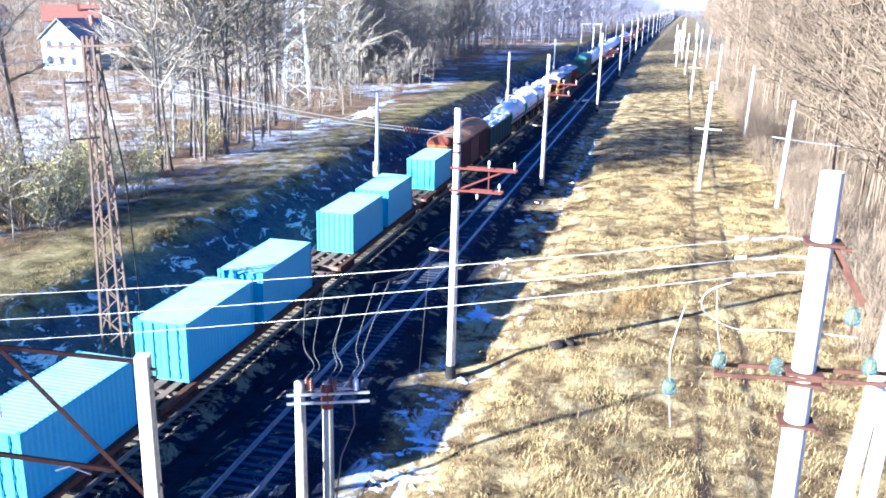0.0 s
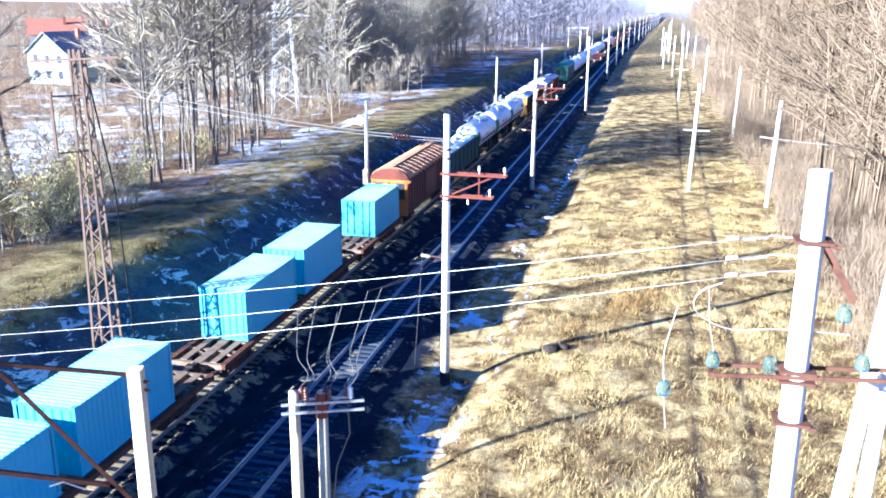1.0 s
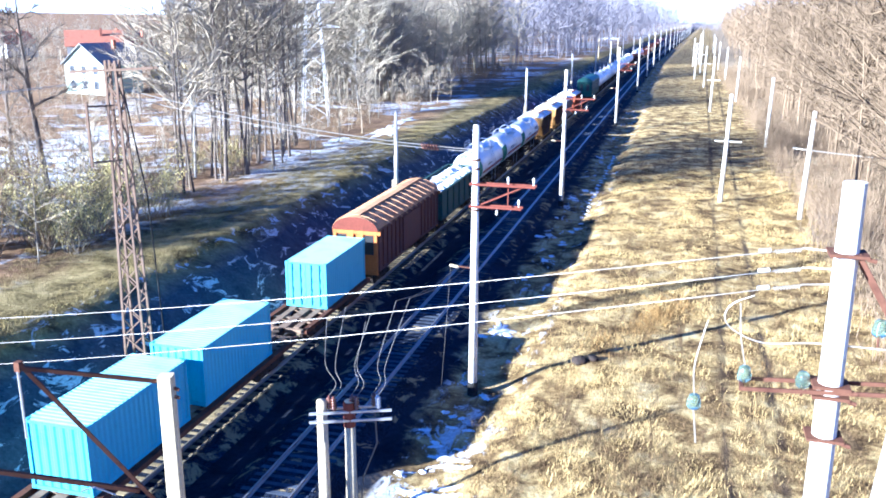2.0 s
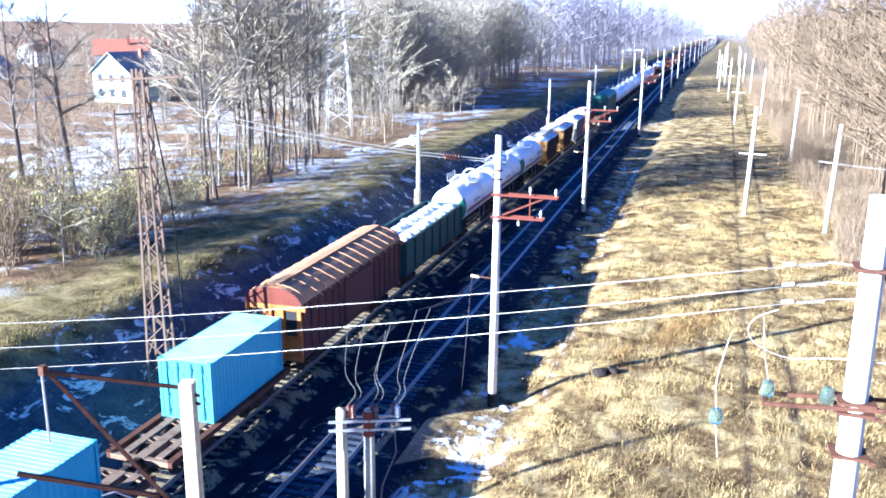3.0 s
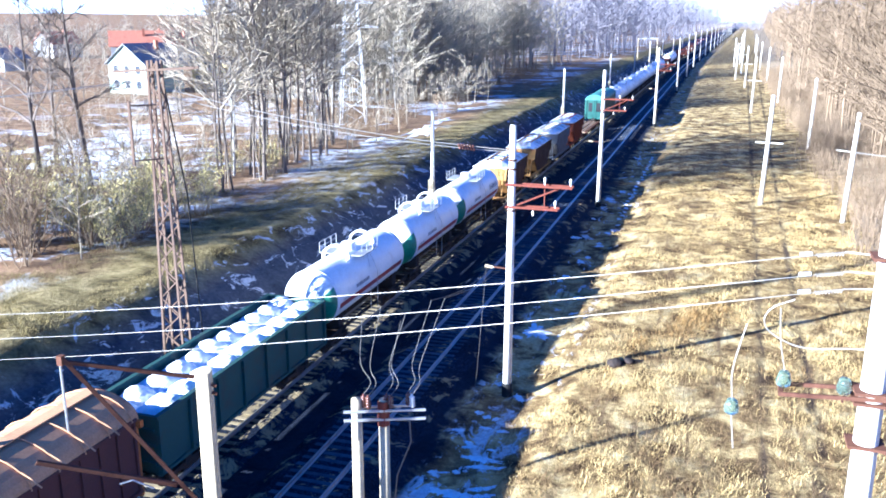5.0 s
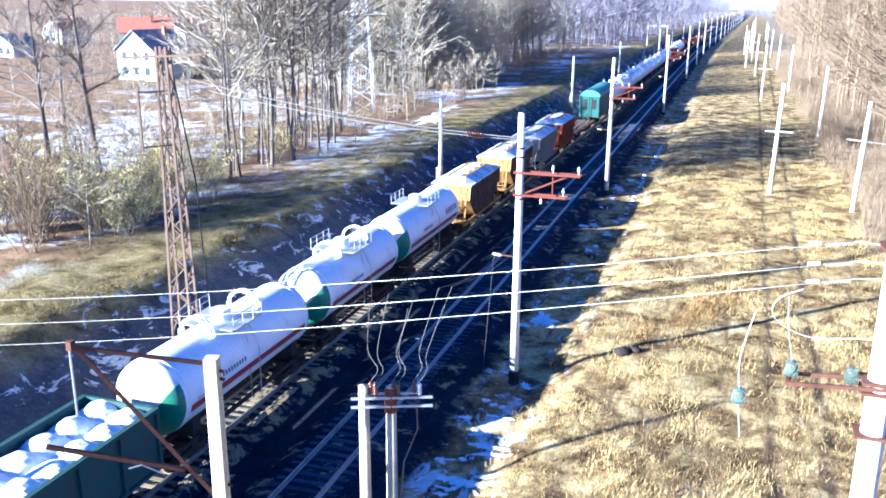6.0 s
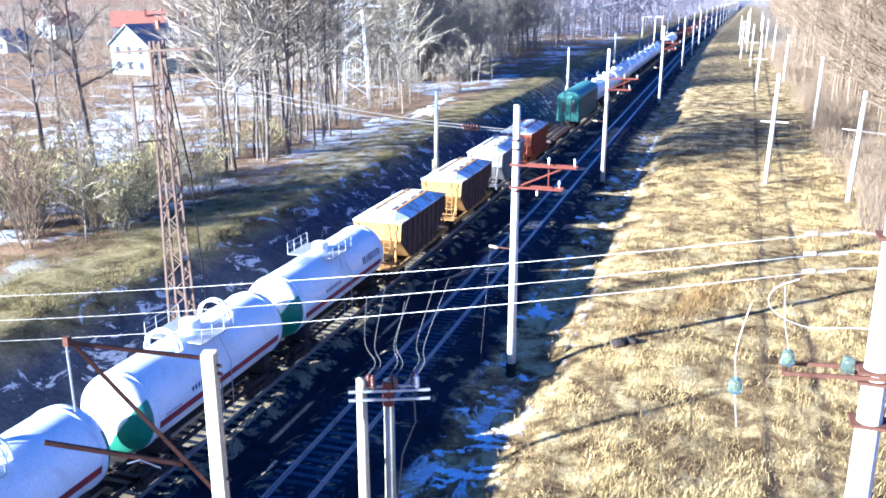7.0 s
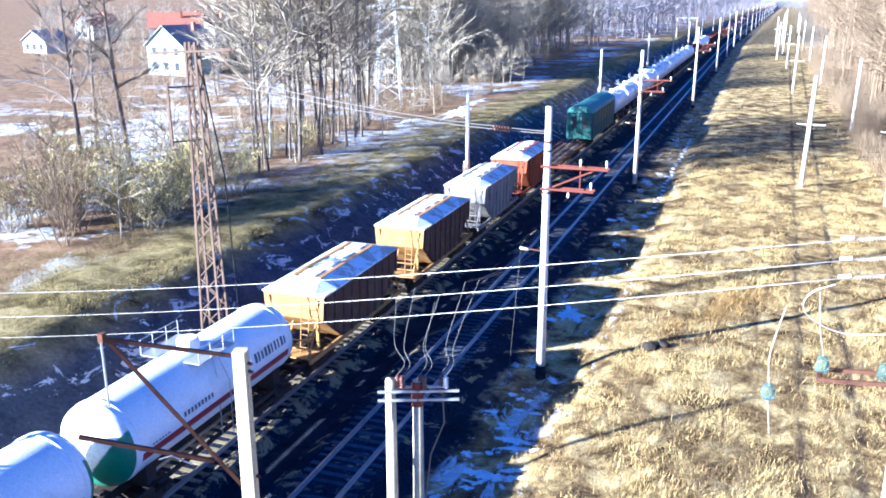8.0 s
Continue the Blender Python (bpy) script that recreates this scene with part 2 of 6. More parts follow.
GALVANIZED = paint("galvanized_steel", (0.47, 0.479, 0.487), (0.319, 0.319, 0.319), 0.5, 0.6, 2.0, 0.4)
PYLON = paint("pale_pylon_steel", (0.62, 0.63, 0.65), (0.45, 0.45, 0.46), 0.6, 0.2, 1.0, 0.4)
WIRE = paint("bare_aluminium_wire", (0.47, 0.445, 0.395), (0.336, 0.311, 0.269), 0.45, 0.5, 3.0, 0.3)
CABLE = paint("grey_cable", (0.09, 0.085, 0.08), (0.06, 0.055, 0.05), 0.6, 0.2)
PORCELAIN = paint("brown_porcelain", (0.11, 0.045, 0.03), (0.2, 0.11, 0.075), 0.25, 0.0, 6.0, 0.4)
CONTAINER = paint("cyan_container_paint", (0.115, 0.41, 0.53), (0.07, 0.33, 0.46), 0.5, 0.0, 0.9, 0.35, vary=0.06)
# the containers' cyan, lightened to hold the sky glare on the roofs
CONTAINER_ROOF = paint("glare_pale_container_roof_paint", (0.4, 0.7, 0.75), (0.28, 0.6, 0.68), 0.45, 0.0, 0.8, 0.5, vary=0.1)
CONTAINER_DARK = paint("container_seal", (0.03, 0.16, 0.22), (0.02, 0.1, 0.14), 0.6)
DECK = paint("dusty_wagon_frame", (0.216, 0.155, 0.108), (0.115, 0.0648, 0.0432), 0.85, 0.0, 1.5, 0.5)
UNDERFRAME = paint("dark_underframe", (0.0396, 0.0324, 0.0288), (0.072, 0.0432, 0.0288), 0.85)
BROWN = paint("oxide_brown_wagon_paint", (0.09, 0.0274, 0.0216), (0.0648, 0.0252, 0.0216), 0.75, 0.0, 1.1, 0.5)
BROWN_ROOF = paint("rusty_roof_sheet", (0.52, 0.3, 0.155), (0.36, 0.19, 0.105), 0.8, 0.0, 1.0, 0.6)
GREEN = paint("dark_green_wagon_paint", (0.018, 0.0648, 0.0562), (0.036, 0.0432, 0.036), 0.7, 0.0, 1.0, 0.5)
SNOW = paint("old_snow", (0.82, 0.84, 0.87), (0.62, 0.64, 0.67), 0.8, 0.0, 1.2, 0.5, 5.0, bump=0.5)
TANK = paint("white_tank_paint", (0.84, 0.85, 0.85), (0.68, 0.67, 0.64), 0.4, 0.0, 0.7, 0.45)
HEAD = head_material()
STRIPE = paint("dark_red_stripe", (0.28, 0.03, 0.035), (0.2, 0.04, 0.04), 0.5)
MARK = paint("dark_lettering_paint", (0.10, 0.12, 0.16), (0.16, 0.17, 0.2), 0.6)
HOPPER_SAND = paint("sand_hopper_paint", (0.42, 0.24, 0.08), (0.3, 0.165, 0.055), 0.8, 0.0, 1.2, 0.6)
HOPPER_BROWN = paint("brown_hopper_side", (0.108, 0.0648, 0.0468), (0.173, 0.115, 0.0792), 0.8, 0.0, 1.1, 0.5)
HOPPER_GREY = paint("grey_hopper_paint", (0.259, 0.245, 0.23), (0.187, 0.151, 0.13), 0.8, 0.0, 1.1, 0.5)
HOPPER_RED = paint("red_hopper_paint", (0.302, 0.0864, 0.0432), (0.202, 0.0648, 0.036), 0.8, 0.0, 1.1, 0.5)
HOPPER_ROOF = snowy_paint("snow_patched_hopper_roof", (0.56, 0.50, 0.43), 0.6, scale=1.1)
GREEN_BOX = paint("green_service_wagon_paint", (0.0144, 0.0864, 0.072), (0.0144, 0.0648, 0.0576), 0.6, 0.0, 0.9, 0.4)
GREEN_ROOF = paint("pale_green_roof_paint", (0.0576, 0.194, 0.166), (0.101, 0.202, 0.173), 0.6, 0.0, 0.8, 0.5)
DARK = paint("dark_opening", (0.02, 0.022, 0.025), (0.03, 0.03, 0.03), 0.4)
BARK = paint("grey_brown_bark", (0.345, 0.295, 0.215), (0.225, 0.19, 0.14), 0.95, 0.0, 1.5, 0.5, vary=0.3)
BARK_DARK = paint("dark_bark", (0.17, 0.14, 0.115), (0.1, 0.085, 0.07), 0.95, 0.0, 1.5, 0.5, vary=0.3)
BARK_PALE = paint("sunlit_tan_bark", (0.241, 0.179, 0.114), (0.172, 0.124, 0.0794), 0.95, 0.0, 1.5, 0.5, vary=0.25)
BIRCH = paint("white_birch_bark", (0.42, 0.4, 0.36), (0.15, 0.14, 0.13), 0.9, 0.0, 3.0, 0.4)
RUSSET_GRASS = paint("russet_grass_blades", (0.317, 0.2, 0.069), (0.221, 0.131, 0.0483), 0.9, 0.0, 0.5, 0.6)
BROWN_GRASS = paint("brown_matted_grass", (0.166, 0.11, 0.0517), (0.0966, 0.0621, 0.031), 0.9, 0.0, 0.5, 0.6)
END_ORANGE = paint("orange_brown_end_paint", (0.46, 0.165, 0.045), (0.32, 0.11, 0.035), 0.8, 0.0, 1.1, 0.5)
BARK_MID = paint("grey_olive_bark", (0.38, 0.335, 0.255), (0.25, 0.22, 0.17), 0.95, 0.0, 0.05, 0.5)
# distance haze over the far woods is mixed into this bark colour
BARK_HAZED = paint("hazed_violet_grey_bark", (0.26, 0.245, 0.28), (0.18, 0.17, 0.195), 0.95, 0.0, 0.02, 0.5)
DRY_GRASS = paint("dry_grass_blades", (0.56, 0.42, 0.175), (0.38, 0.27, 0.105), 0.9, 0.0, 0.5, 0.6)
OLIVE_GRASS = paint("olive_grass_blades", (0.27, 0.215, 0.085), (0.2, 0.155, 0.065), 0.9, 0.0, 0.5, 0.6)
DRY_LEAF = paint("dry_leaves", (0.55, 0.47, 0.19), (0.40, 0.32, 0.13), 0.9, 0.0, 0.7, 0.5)
PLASTER = paint("white_plaster", (0.46, 0.46, 0.44), (0.36, 0.36, 0.34), 0.9)
MINT = paint("mint_plaster", (0.4, 0.5, 0.44), (0.33, 0.41, 0.36), 0.9)
YELLOW = paint("yellow_plaster", (0.605, 0.487, 0.185), (0.504, 0.42, 0.185), 0.9)
RED_ROOF = paint("red_roof_tile", (0.4, 0.17, 0.11), (0.3, 0.12, 0.08), 0.8)
GREY_ROOF = paint("grey_slate_roof", (0.27, 0.27, 0.28), (0.34, 0.34, 0.35), 0.8)
WINDOW = paint("dark_window_glass", (0.05, 0.06, 0.08), (0.08, 0.09, 0.1), 0.1)


def glass_material():
    m, nt, b = start_material("green_insulator_glass", 0.08)
    b.inputs["Base Color"].default_value = (0.48, 0.64, 0.50, 1)
    b.inputs["Transmission Weight"].default_value = 0.9
    b.inputs["IOR"].default_value = 1.5
    return m


GLASS = glass_material()


# ---- mesh helpers ----
def box(bm, x0, y0, z0, x1, y1, z1):
    v = [bm.verts.new((x, y, z)) for x in (x0, x1) for y in (y0, y1) for z in (z0, z1)]
    for f in ((0, 1, 3, 2), (4, 6, 7, 5), (0, 4, 5, 1), (2, 3, 7, 6), (0, 2, 6, 4), (1, 5, 7, 3)):
        bm.faces.new([v[i] for i in f])
    return v


def tube(bm, points, radii, n=8, caps=True):
    """A round bar along points; radii one number or one for each point."""
    pts = [Vector(p) for p in points]
    if isinstance(radii, (int, float)):
        radii = [radii] * len(pts)
    rings = []
    for i, p in enumerate(pts):
        d = (pts[min(i + 1, len(pts) - 1)] - pts[max(i - 1, 0)]).normalized()
        a = d.cross(Vector((0, 0, 1)) if abs(d.z) < 0.9 else Vector((1, 0, 0))).normalized()
        b = d.cross(a)
        rings.append([bm.verts.new(p + (a * math.cos(k * math.tau / n) + b * math.sin(k * math.tau / n)) * radii[i]) for k in range(n)])
    for r, s in zip(rings, rings[1:]):
        for k in range(n):
            bm.faces.new((r[k], r[(k + 1) % n], s[(k + 1) % n], s[k]))
    if caps:
        bm.faces.new(rings[0][::-1])
        bm.faces.new(rings[-1])
    return rings


def beam(bm, a, b, w, h):
    """A square bar from a to b."""
    a, b = Vector(a), Vector(b)
    d = (b - a).normalized()
    s = d.cross(Vector((0, 0, 1)) if abs(d.z) < 0.95 else Vector((0, 1, 0))).normalized()
    u = s.cross(d)
    v = [bm.verts.new(p + s * (i * w / 2) + u * (j * h / 2)) for p in (a, b) for i, j in ((-1, -1), (1, -1), (1, 1), (-1, 1))]
    for f in ((3, 2, 1, 0), (4, 5, 6, 7), (0, 1, 5, 4), (1, 2, 6, 5), (2, 3, 7, 6), (3, 0, 4, 7)):
        bm.faces.new([v[i] for i in f])


def smooth_path(points, n=5):
    """A rounded curve through the points."""
    p = [Vector(q) for q in points]
    p = [p[0] * 2 - p[1]] + p + [p[-1] * 2 - p[-2]]
    out = []
    for a, b, c, d in zip(p, p[1:], p[2:], p[3:]):
        for k in range(n):
            t = k / n
            out.append(0.5 * (b * 2 + (c - a) * t + (a * 2 - b * 5 + c * 4 - d) * t * t + (b * 3 - a - c * 3 + d) * t ** 3))
    return out + [p[-2]]


def loft(bm, rings, close=True, caps=True):
    vs = [[bm.verts.new(p) for p in r] for r in rings]
    n = len(vs[0])
    for r, s in zip(vs, vs[1:]):
        for k in range(n if close else n - 1):
            bm.faces.new((r[k], r[(k + 1) % n], s[(k + 1) % n], s[k]))
    if caps:
        bm.faces.new(vs[0][::-1])
        bm.faces.new(vs[-1])
    return vs


def mesh_of(name, bm, material, smooth=False, bevel=0.0):
    if bevel:
        bmesh.ops.bevel(bm, geom=bm.edges[:], offset=bevel, segments=1, affect="EDGES", clamp_overlap=True)
    bmesh.ops.recalc_face_normals(bm, faces=bm.faces[:])
    me = bpy.data.meshes.new(name)
    bm.to_mesh(me)
    bm.free()
    me.materials.append(material)
    if smooth:
        me.shade_smooth()
    return me


def part(name, bm, material, parent, label="", smooth=False, bevel=0.0):
    ob = new(name, mesh_of(name, bm, material, smooth, bevel))
    ob.parent = parent
    return tagged(ob, label)


def part_of(name, mesh, parent, m=None, label=""):
    ob = new(name, mesh)
    ob.parent = parent
    if m is not None:
        ob.matrix_basis = m
    return tagged(ob, label)


def thing(name, label, category, group="", kind="", at=None):
    ob = new(name)
    if at is not None:
        ob.matrix_basis = at
    return tagged(ob, label, category, group, kind)


def mesh_from(name, verts, faces, material, smooth=False):
    me = bpy.data.meshes.new(name)
    me.from_pydata(verts, [], faces)
    me.materials.append(material)
    if smooth:
        me.shade_smooth()
    return me


# ---- ground ----
X_TRAIN, X_TRACK = -19.29, -13.47
PROFILE = [(-3000, 30.0), (-600, 8.0), (-150, 3.6), (-70, 2.9), (-40, 3.1), (-31, 3.25), (-28.3, 3.2), (-27.3, 2.7), (-24.4, 0.9), (-22.9, -0.35), (-22.3, -0.5),
           (-10.2, -0.5), (-9.0, -0.62), (-7.4, -0.6), (-5.6, -0.1), (-3.5, 0.05), (9, 0.15), (14, 0.4), (40, 1.2), (300, 5.0), (3000, 40.0)]


def bend(y):
    """How far the railway corridor swings to the east beyond the straight."""
    if y < 300:
        return 0.0
    return 0.024 * (y - 300) ** 2 / 240 if y < 420 else 0.024 * (y - 360)


def heading(y):
    return -math.degrees(math.atan(0.024 * min(1.0, max(0.0, (y - 300) / 120))))


def profile(x):
    for (x0, z0), (x1, z1) in zip(PROFILE, PROFILE[1:]):
        if x <= x1:
            return z0 + (z1 - z0) * (x - x0) / (x1 - x0)
    return PROFILE[-1][1]


def ground_z(x, y):
    x -= bend(y)
    w = 0.0 if -22.5 < x < -9.5 else 1.0
    edge = 0.6 * noise.noise((0.0, y * 0.06, 3.0)) if -31 < x < -22.6 else 0.0
    z = profile(x + edge)
    if w:
        z += 0.16 * noise.noise((x * 0.25, y * 0.2, 0.0)) + 0.06 * noise.noise((x * 0.9, y * 0.8, 5.0))
        if abs(x) > 45:
            z += 0.5 * noise.noise((x * 0.03, y * 0.03, 9.0))
    return z


def steps(breaks):
    out = []
    for a, b, d in breaks:
        n = max(1, round((b - a) / d))
        out += [a + (b - a) * k / n for k in range(n)]
    return out + [breaks[-1][1]]


def build_ground():
    xs = steps([(-3000, -600, 400), (-600, -150, 75), (-150, -60, 10), (-60, -32, 2), (-32, -22, 0.5), (-22, -10, 3), (-10, -4, 0.4), (-4, 14, 0.6), (14, 60, 4), (60, 300, 40), (300, 3000, 450)])
    ys = steps([(-1500, -100, 350), (-100, 0, 10), (0, 15, 2.5), (15, 90, 0.6), (90, 160, 1.5), (160, 440, 8), (440, 1000, 56), (1000, 3500, 500)])
    verts = [(x + bend(y), y, ground_z(x + bend(y), y)) for y in ys for x in xs]
    n = len(xs)
    faces = [(j * n + i, j * n + i + 1, (j + 1) * n + i + 1, (j + 1) * n + i) for j in range(len(ys) - 1) for i in range(n - 1)]
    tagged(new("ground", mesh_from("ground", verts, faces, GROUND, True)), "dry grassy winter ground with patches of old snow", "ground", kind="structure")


build_ground()


def build_ballast(x):
    pts = [(-2.3, -0.52), (-1.65, -0.21), (-1.3, -0.182), (1.3, -0.182), (1.65, -0.21), (2.3, -0.52)]
    verts, faces = [], []
    ys = steps([(-200, 10, 30), (10, 120, 0.8), (120, 440, 10), (440, 1800, 85)])
    for y in ys:
        verts += [(x + bend(y) + a + 0.06 * noise.noise((a, y * 0.7, x)), y, b + 0.03 * noise.noise((a * 2, y * 1.3, x))) for a, b in pts]
    for j in range(len(ys) - 1):
        faces += [(j * 6 + i, j * 6 + i + 1, j * 6 + 7 + i, j * 6 + 6 + i) for i in range(5)]
    tagged(new("ballast_bed", mesh_from("ballast_bed", verts, faces, BALLAST)), "crushed-stone ballast under the railway track, dark navy shade in its colour", "ballast", kind="structure")


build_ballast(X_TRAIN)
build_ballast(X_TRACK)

RAIL_SHAPE = [(-0.075, -0.17), (0.075, -0.17), (0.075, -0.155), (0.012, -0.13), (0.012, -0.045), (0.036, -0.03), (0.036, 0.0), (-0.036, 0.0), (-0.036, -0.03), (-0.012, -0.045), (-0.012, -0.13), (-0.075, -0.155)]


def build_track(x, label):
    track = thing("railway_track", label, "railway track", kind="structure", at=pose(x, 0, 0))
    for side in (-0.79, 0.79):
        bm = bmesh.new()
        loft(bm, [[(side + bend(y) + a, y, b) for a, b in RAIL_SHAPE] for y in (-200, 60, 300, 320, 340, 360, 380, 400, 420, 1800)])
        part("rail", bm, RAIL, track, "polished steel rail")
    return track


TRACK_LEFT = build_track(X_TRAIN, "railway track under the freight train")
TRACK_RIGHT = build_track(X_TRACK, "empty railway track with shiny worn rails")


# ---- train ----
SPEED = 13.8
MOVING = []


def rolling(ob, x, s, z=0.0):
    ob.matrix_basis = pose(x, s, z)
    MOVING.append((ob, x, s, z))
    return ob


def bogie_meshes():
    bm = bmesh.new()
    for x in (-1.0, 1.0):
        box(bm, x - 0.09, -1.2, 0.42, x + 0.09, 1.2, 0.62)
        box(bm, x - 0.11, -0.32, 0.3, x + 0.11, 0.32, 0.42)
        for y in (-0.925, 0.925):
            box(bm, x - 0.14, y - 0.17, 0.36, x + 0.14, y + 0.17, 0.64)
    box(bm, -1.15, -0.22, 0.55, 1.15, 0.22, 0.82)
    for y in (-0.925, 0.925):
        tube(bm, [(-1.1, y, 0.475), (1.1, y, 0.475)], 0.08, 8)
    b = mesh_of("bogie", bm, UNDERFRAME)
    bm = bmesh.new()
    tube(bm, [(-0.06, 0, 0), (-0.045, 0, 0), (0.045, 0, 0), (0.05, 0, 0), (0.085, 0, 0)], [0.44, 0.475, 0.475, 0.5, 0.5], 20)
    return b, mesh_of("wheel", bm, UNDERFRAME)


BOGIE, WHEEL = bogie_meshes()


def running_gear(wagon, ys, ends):
    for y in ys:
        b = part_of("bogie", BOGIE, wagon, pose(0, y, 0))
        for wx in (-0.76, 0.76):
            for wy in (-0.925, 0.925):
                part_of("wheel", WHEEL, b, pose(wx, wy, 0.475, 0, 0, 0 if wx < 0 else 180))
    for y, d in zip(ends, (-1, 1)):
        bm = bmesh.new()
        box(bm, -0.13, min(y, y + d * 0.5), 0.95, 0.13, max(y, y + d * 0.5), 1.2)
        box(bm, -0.2, min(y + d * 0.42, y + d * 0.66), 0.9, 0.2, max(y + d * 0.42, y + d * 0.66), 1.28)
        part("coupler", bm, UNDERFRAME, wagon, "dark steel coupler", bevel=0.02)


def build_container(doors):
    W, L, H = 2.438, 6.058, 2.591
    c = thing("shipping_container", "cyan-blue corrugated steel shipping container on a flat wagon", "container", "containers on the train")
    x = W / 2
    for sx in (-x, x):
        for y in (0, L):
            bm = bmesh.new()
            box(bm, min(sx, sx * 0.9), min(y, y + (0.13 if y == 0 else -0.13)), 0.0, max(sx, sx * 0.9), max(y, y + (0.13 if y == 0 else -0.13)), H)
            part("corner_post", bm, CONTAINER, c)
    for sx in (-1, 1):
        for z0, z1 in ((0.0, 0.15), (H - 0.1, H - 0.01)):
            bm = bmesh.new()
            a, b = sorted((sx * x, sx * (x - 0.08)))
            box(bm, a, 0.13, z0, b, L - 0.13, z1)
            part("side_rail", bm, CONTAINER, c)
        # corrugated side wall
        bm = bmesh.new()
        ring_lo, ring_hi = [], []
        y, k = 0.13, 0
        while y < L - 0.13:
            d = 0.028 if (k // 2) % 2 == 0 else 0.012
            ring_lo.append((sx * (x - d), y, 0.15))
            ring_hi.append((sx * (x - d), y, H - 0.1))
            y += (0.072 if k % 2 == 0 else 0.068)
            k += 1
        loft(bm, [ring_lo, ring_hi], close=False, caps=False)
        part("side_panel", bm, CONTAINER, c)
    bm = bmesh.new()
    top = []
    y, k = 0.0, 0
    while y < L:
        top.append((y, H - (0.004 if (k // 2) % 2 else 0.015)))
        y += 0.07 if k % 2 == 0 else 0.045
        k += 1
    top.append((L, H - 0.012))
    loft(bm, [[(-x, y, z) for y, z in top], [(x, y, z) for y, z in top]], close=False, caps=False)
    part("roof_panel", bm, CONTAINER_ROOF, c, "pale roof with cross corrugations, sky glare painted into its colour")
    bm = bmesh.new()
    box(bm, -x + 0.08, 0.05, 0.02, x - 0.08, L - 0.05, 0.16)
    part("floor", bm, CONTAINER_DARK, c)
    # ends
    for y, d in ((0.0, 1), (L, -1)):
        if (d == 1) == doors:
            for sx in (-1, 1):
                bm = bmesh.new()
                a, b = sorted((sx * 0.008, sx * (x - 0.13)))
                y0, y1 = sorted((y + d * 0.02, y + d * 0.07))
                box(bm, a, y0, 0.14, b, y1, H - 0.12)
                for zz in (0.55, 1.15, 1.75):
                    y2, y3 = sorted((y + d * 0.005, y + d * 0.02))
                    box(bm, a + 0.06, y2, zz, b - 0.06, y3, zz + 0.3)
                door = part("door", bm, CONTAINER, c)
                for rx in (0.32, 0.82):
                    bm = bmesh.new()
                    tube(bm, [(sx * rx, y - d * 0.02, 0.1), (sx * rx, y - d * 0.02, H - 0.08)], 0.024, 6)
                    for zz in (0.3, 1.0, 2.2):
                        box(bm, sx * rx - 0.05, min(y, y - d * 0.03), zz, sx * rx + 0.05, max(y, y - d * 0.03), zz + 0.09)
                    part("lock_rod", bm, CONTAINER_DARK, door, "dark vertical lock rod")
        else:
            bm = bmesh.new()
            lo, hi = [], []
            xx, k = -x + 0.13, 0
            while xx < x - 0.13:
                dd = 0.05 if (k // 2) % 2 == 0 else 0.015
                lo.append((xx, y + d * dd, 0.15))
                hi.append((xx, y + d * dd, H - 0.11))
                xx += 0.11 if k % 2 == 0 else 0.07
                k += 1
            loft(bm, [lo, hi], close=False, caps=False)
            part("end_panel", bm, CONTAINER, c)
        bm = bmesh.new()
        y0, y1 = sorted((y + d * 0.003, y + d * 0.12))
        box(bm, -x + 0.12, y0, 0.0, x - 0.12, y1, 0.14)
        part("end_rail", bm, CONTAINER, c)
        bm = bmesh.new()
        box(bm, -x + 0.12, y0, H - 0.115, x - 0.12, y1, H - 0.03)
        part("end_rail", bm, CONTAINER, c)
    for sx in (-1, 1):
        for yy in (0.0, L):
            for zz in (0.0, H):
                bm = bmesh.new()
                ya, yb = (yy - 0.006, yy + 0.172) if yy == 0 else (yy - 0.172, yy + 0.006)
                xa, xb = sorted((sx * (x + 0.006), sx * (x - 0.156)))
                za, zb = (-0.004, 0.114) if zz == 0 else (H - 0.112, H + 0.006)
                box(bm, xa, ya, za, xb, yb, zb)
                part("corner_casting", bm, CONTAINER, c)
    return c


def build_flat_wagon(length, label):
    w = thing("flat_wagon", label, "flat wagon", "freight wagons")
    bm = bmesh.new()
    box(bm, -0.24, 0, 0.92, 0.24, length, 1.18)
    part("center_sill", bm, DECK, w, bevel=0.02)
    for sx in (-1, 1):
        bm = bmesh.new()
        box(bm, sx * 1.35 - 0.09, 0, 0.96, sx * 1.35 + 0.09, length, 1.22)
        box(bm, sx * 1.35 - 0.13, 0, 1.19, sx * 1.35 + 0.13, length, 1.225)
        part("side_sill", bm, RUST, w, "rusty brown side beam")
    n = round(length / 1.5)
    for k in range(n + 1):
        bm = bmesh.new()
        y = k * (length - 0.2) / n
        box(bm, -1.26, y, 0.95, 1.26, y + 0.2, 1.16)
        part("cross_beam", bm, DECK, w)
    for sx in (-0.75, 0.75):
        bm = bmesh.new()
        box(bm, sx - 0.16, 0.2, 1.16, sx + 0.16, length - 0.2, 1.2)
        part("floor_board", bm, DECK, w, "dusty tan floor board")
    for y in (0.05, length - 0.05):
        bm = bmesh.new()
        tube(bm, [(-1.3, y, 1.22), (-1.3, y, 1.5), (-0.9, y, 1.5)], 0.02, 5)
        part("handrail", bm, RUST, w)
    running_gear(w, (2.2, length - 2.2), (0, length))
    return w


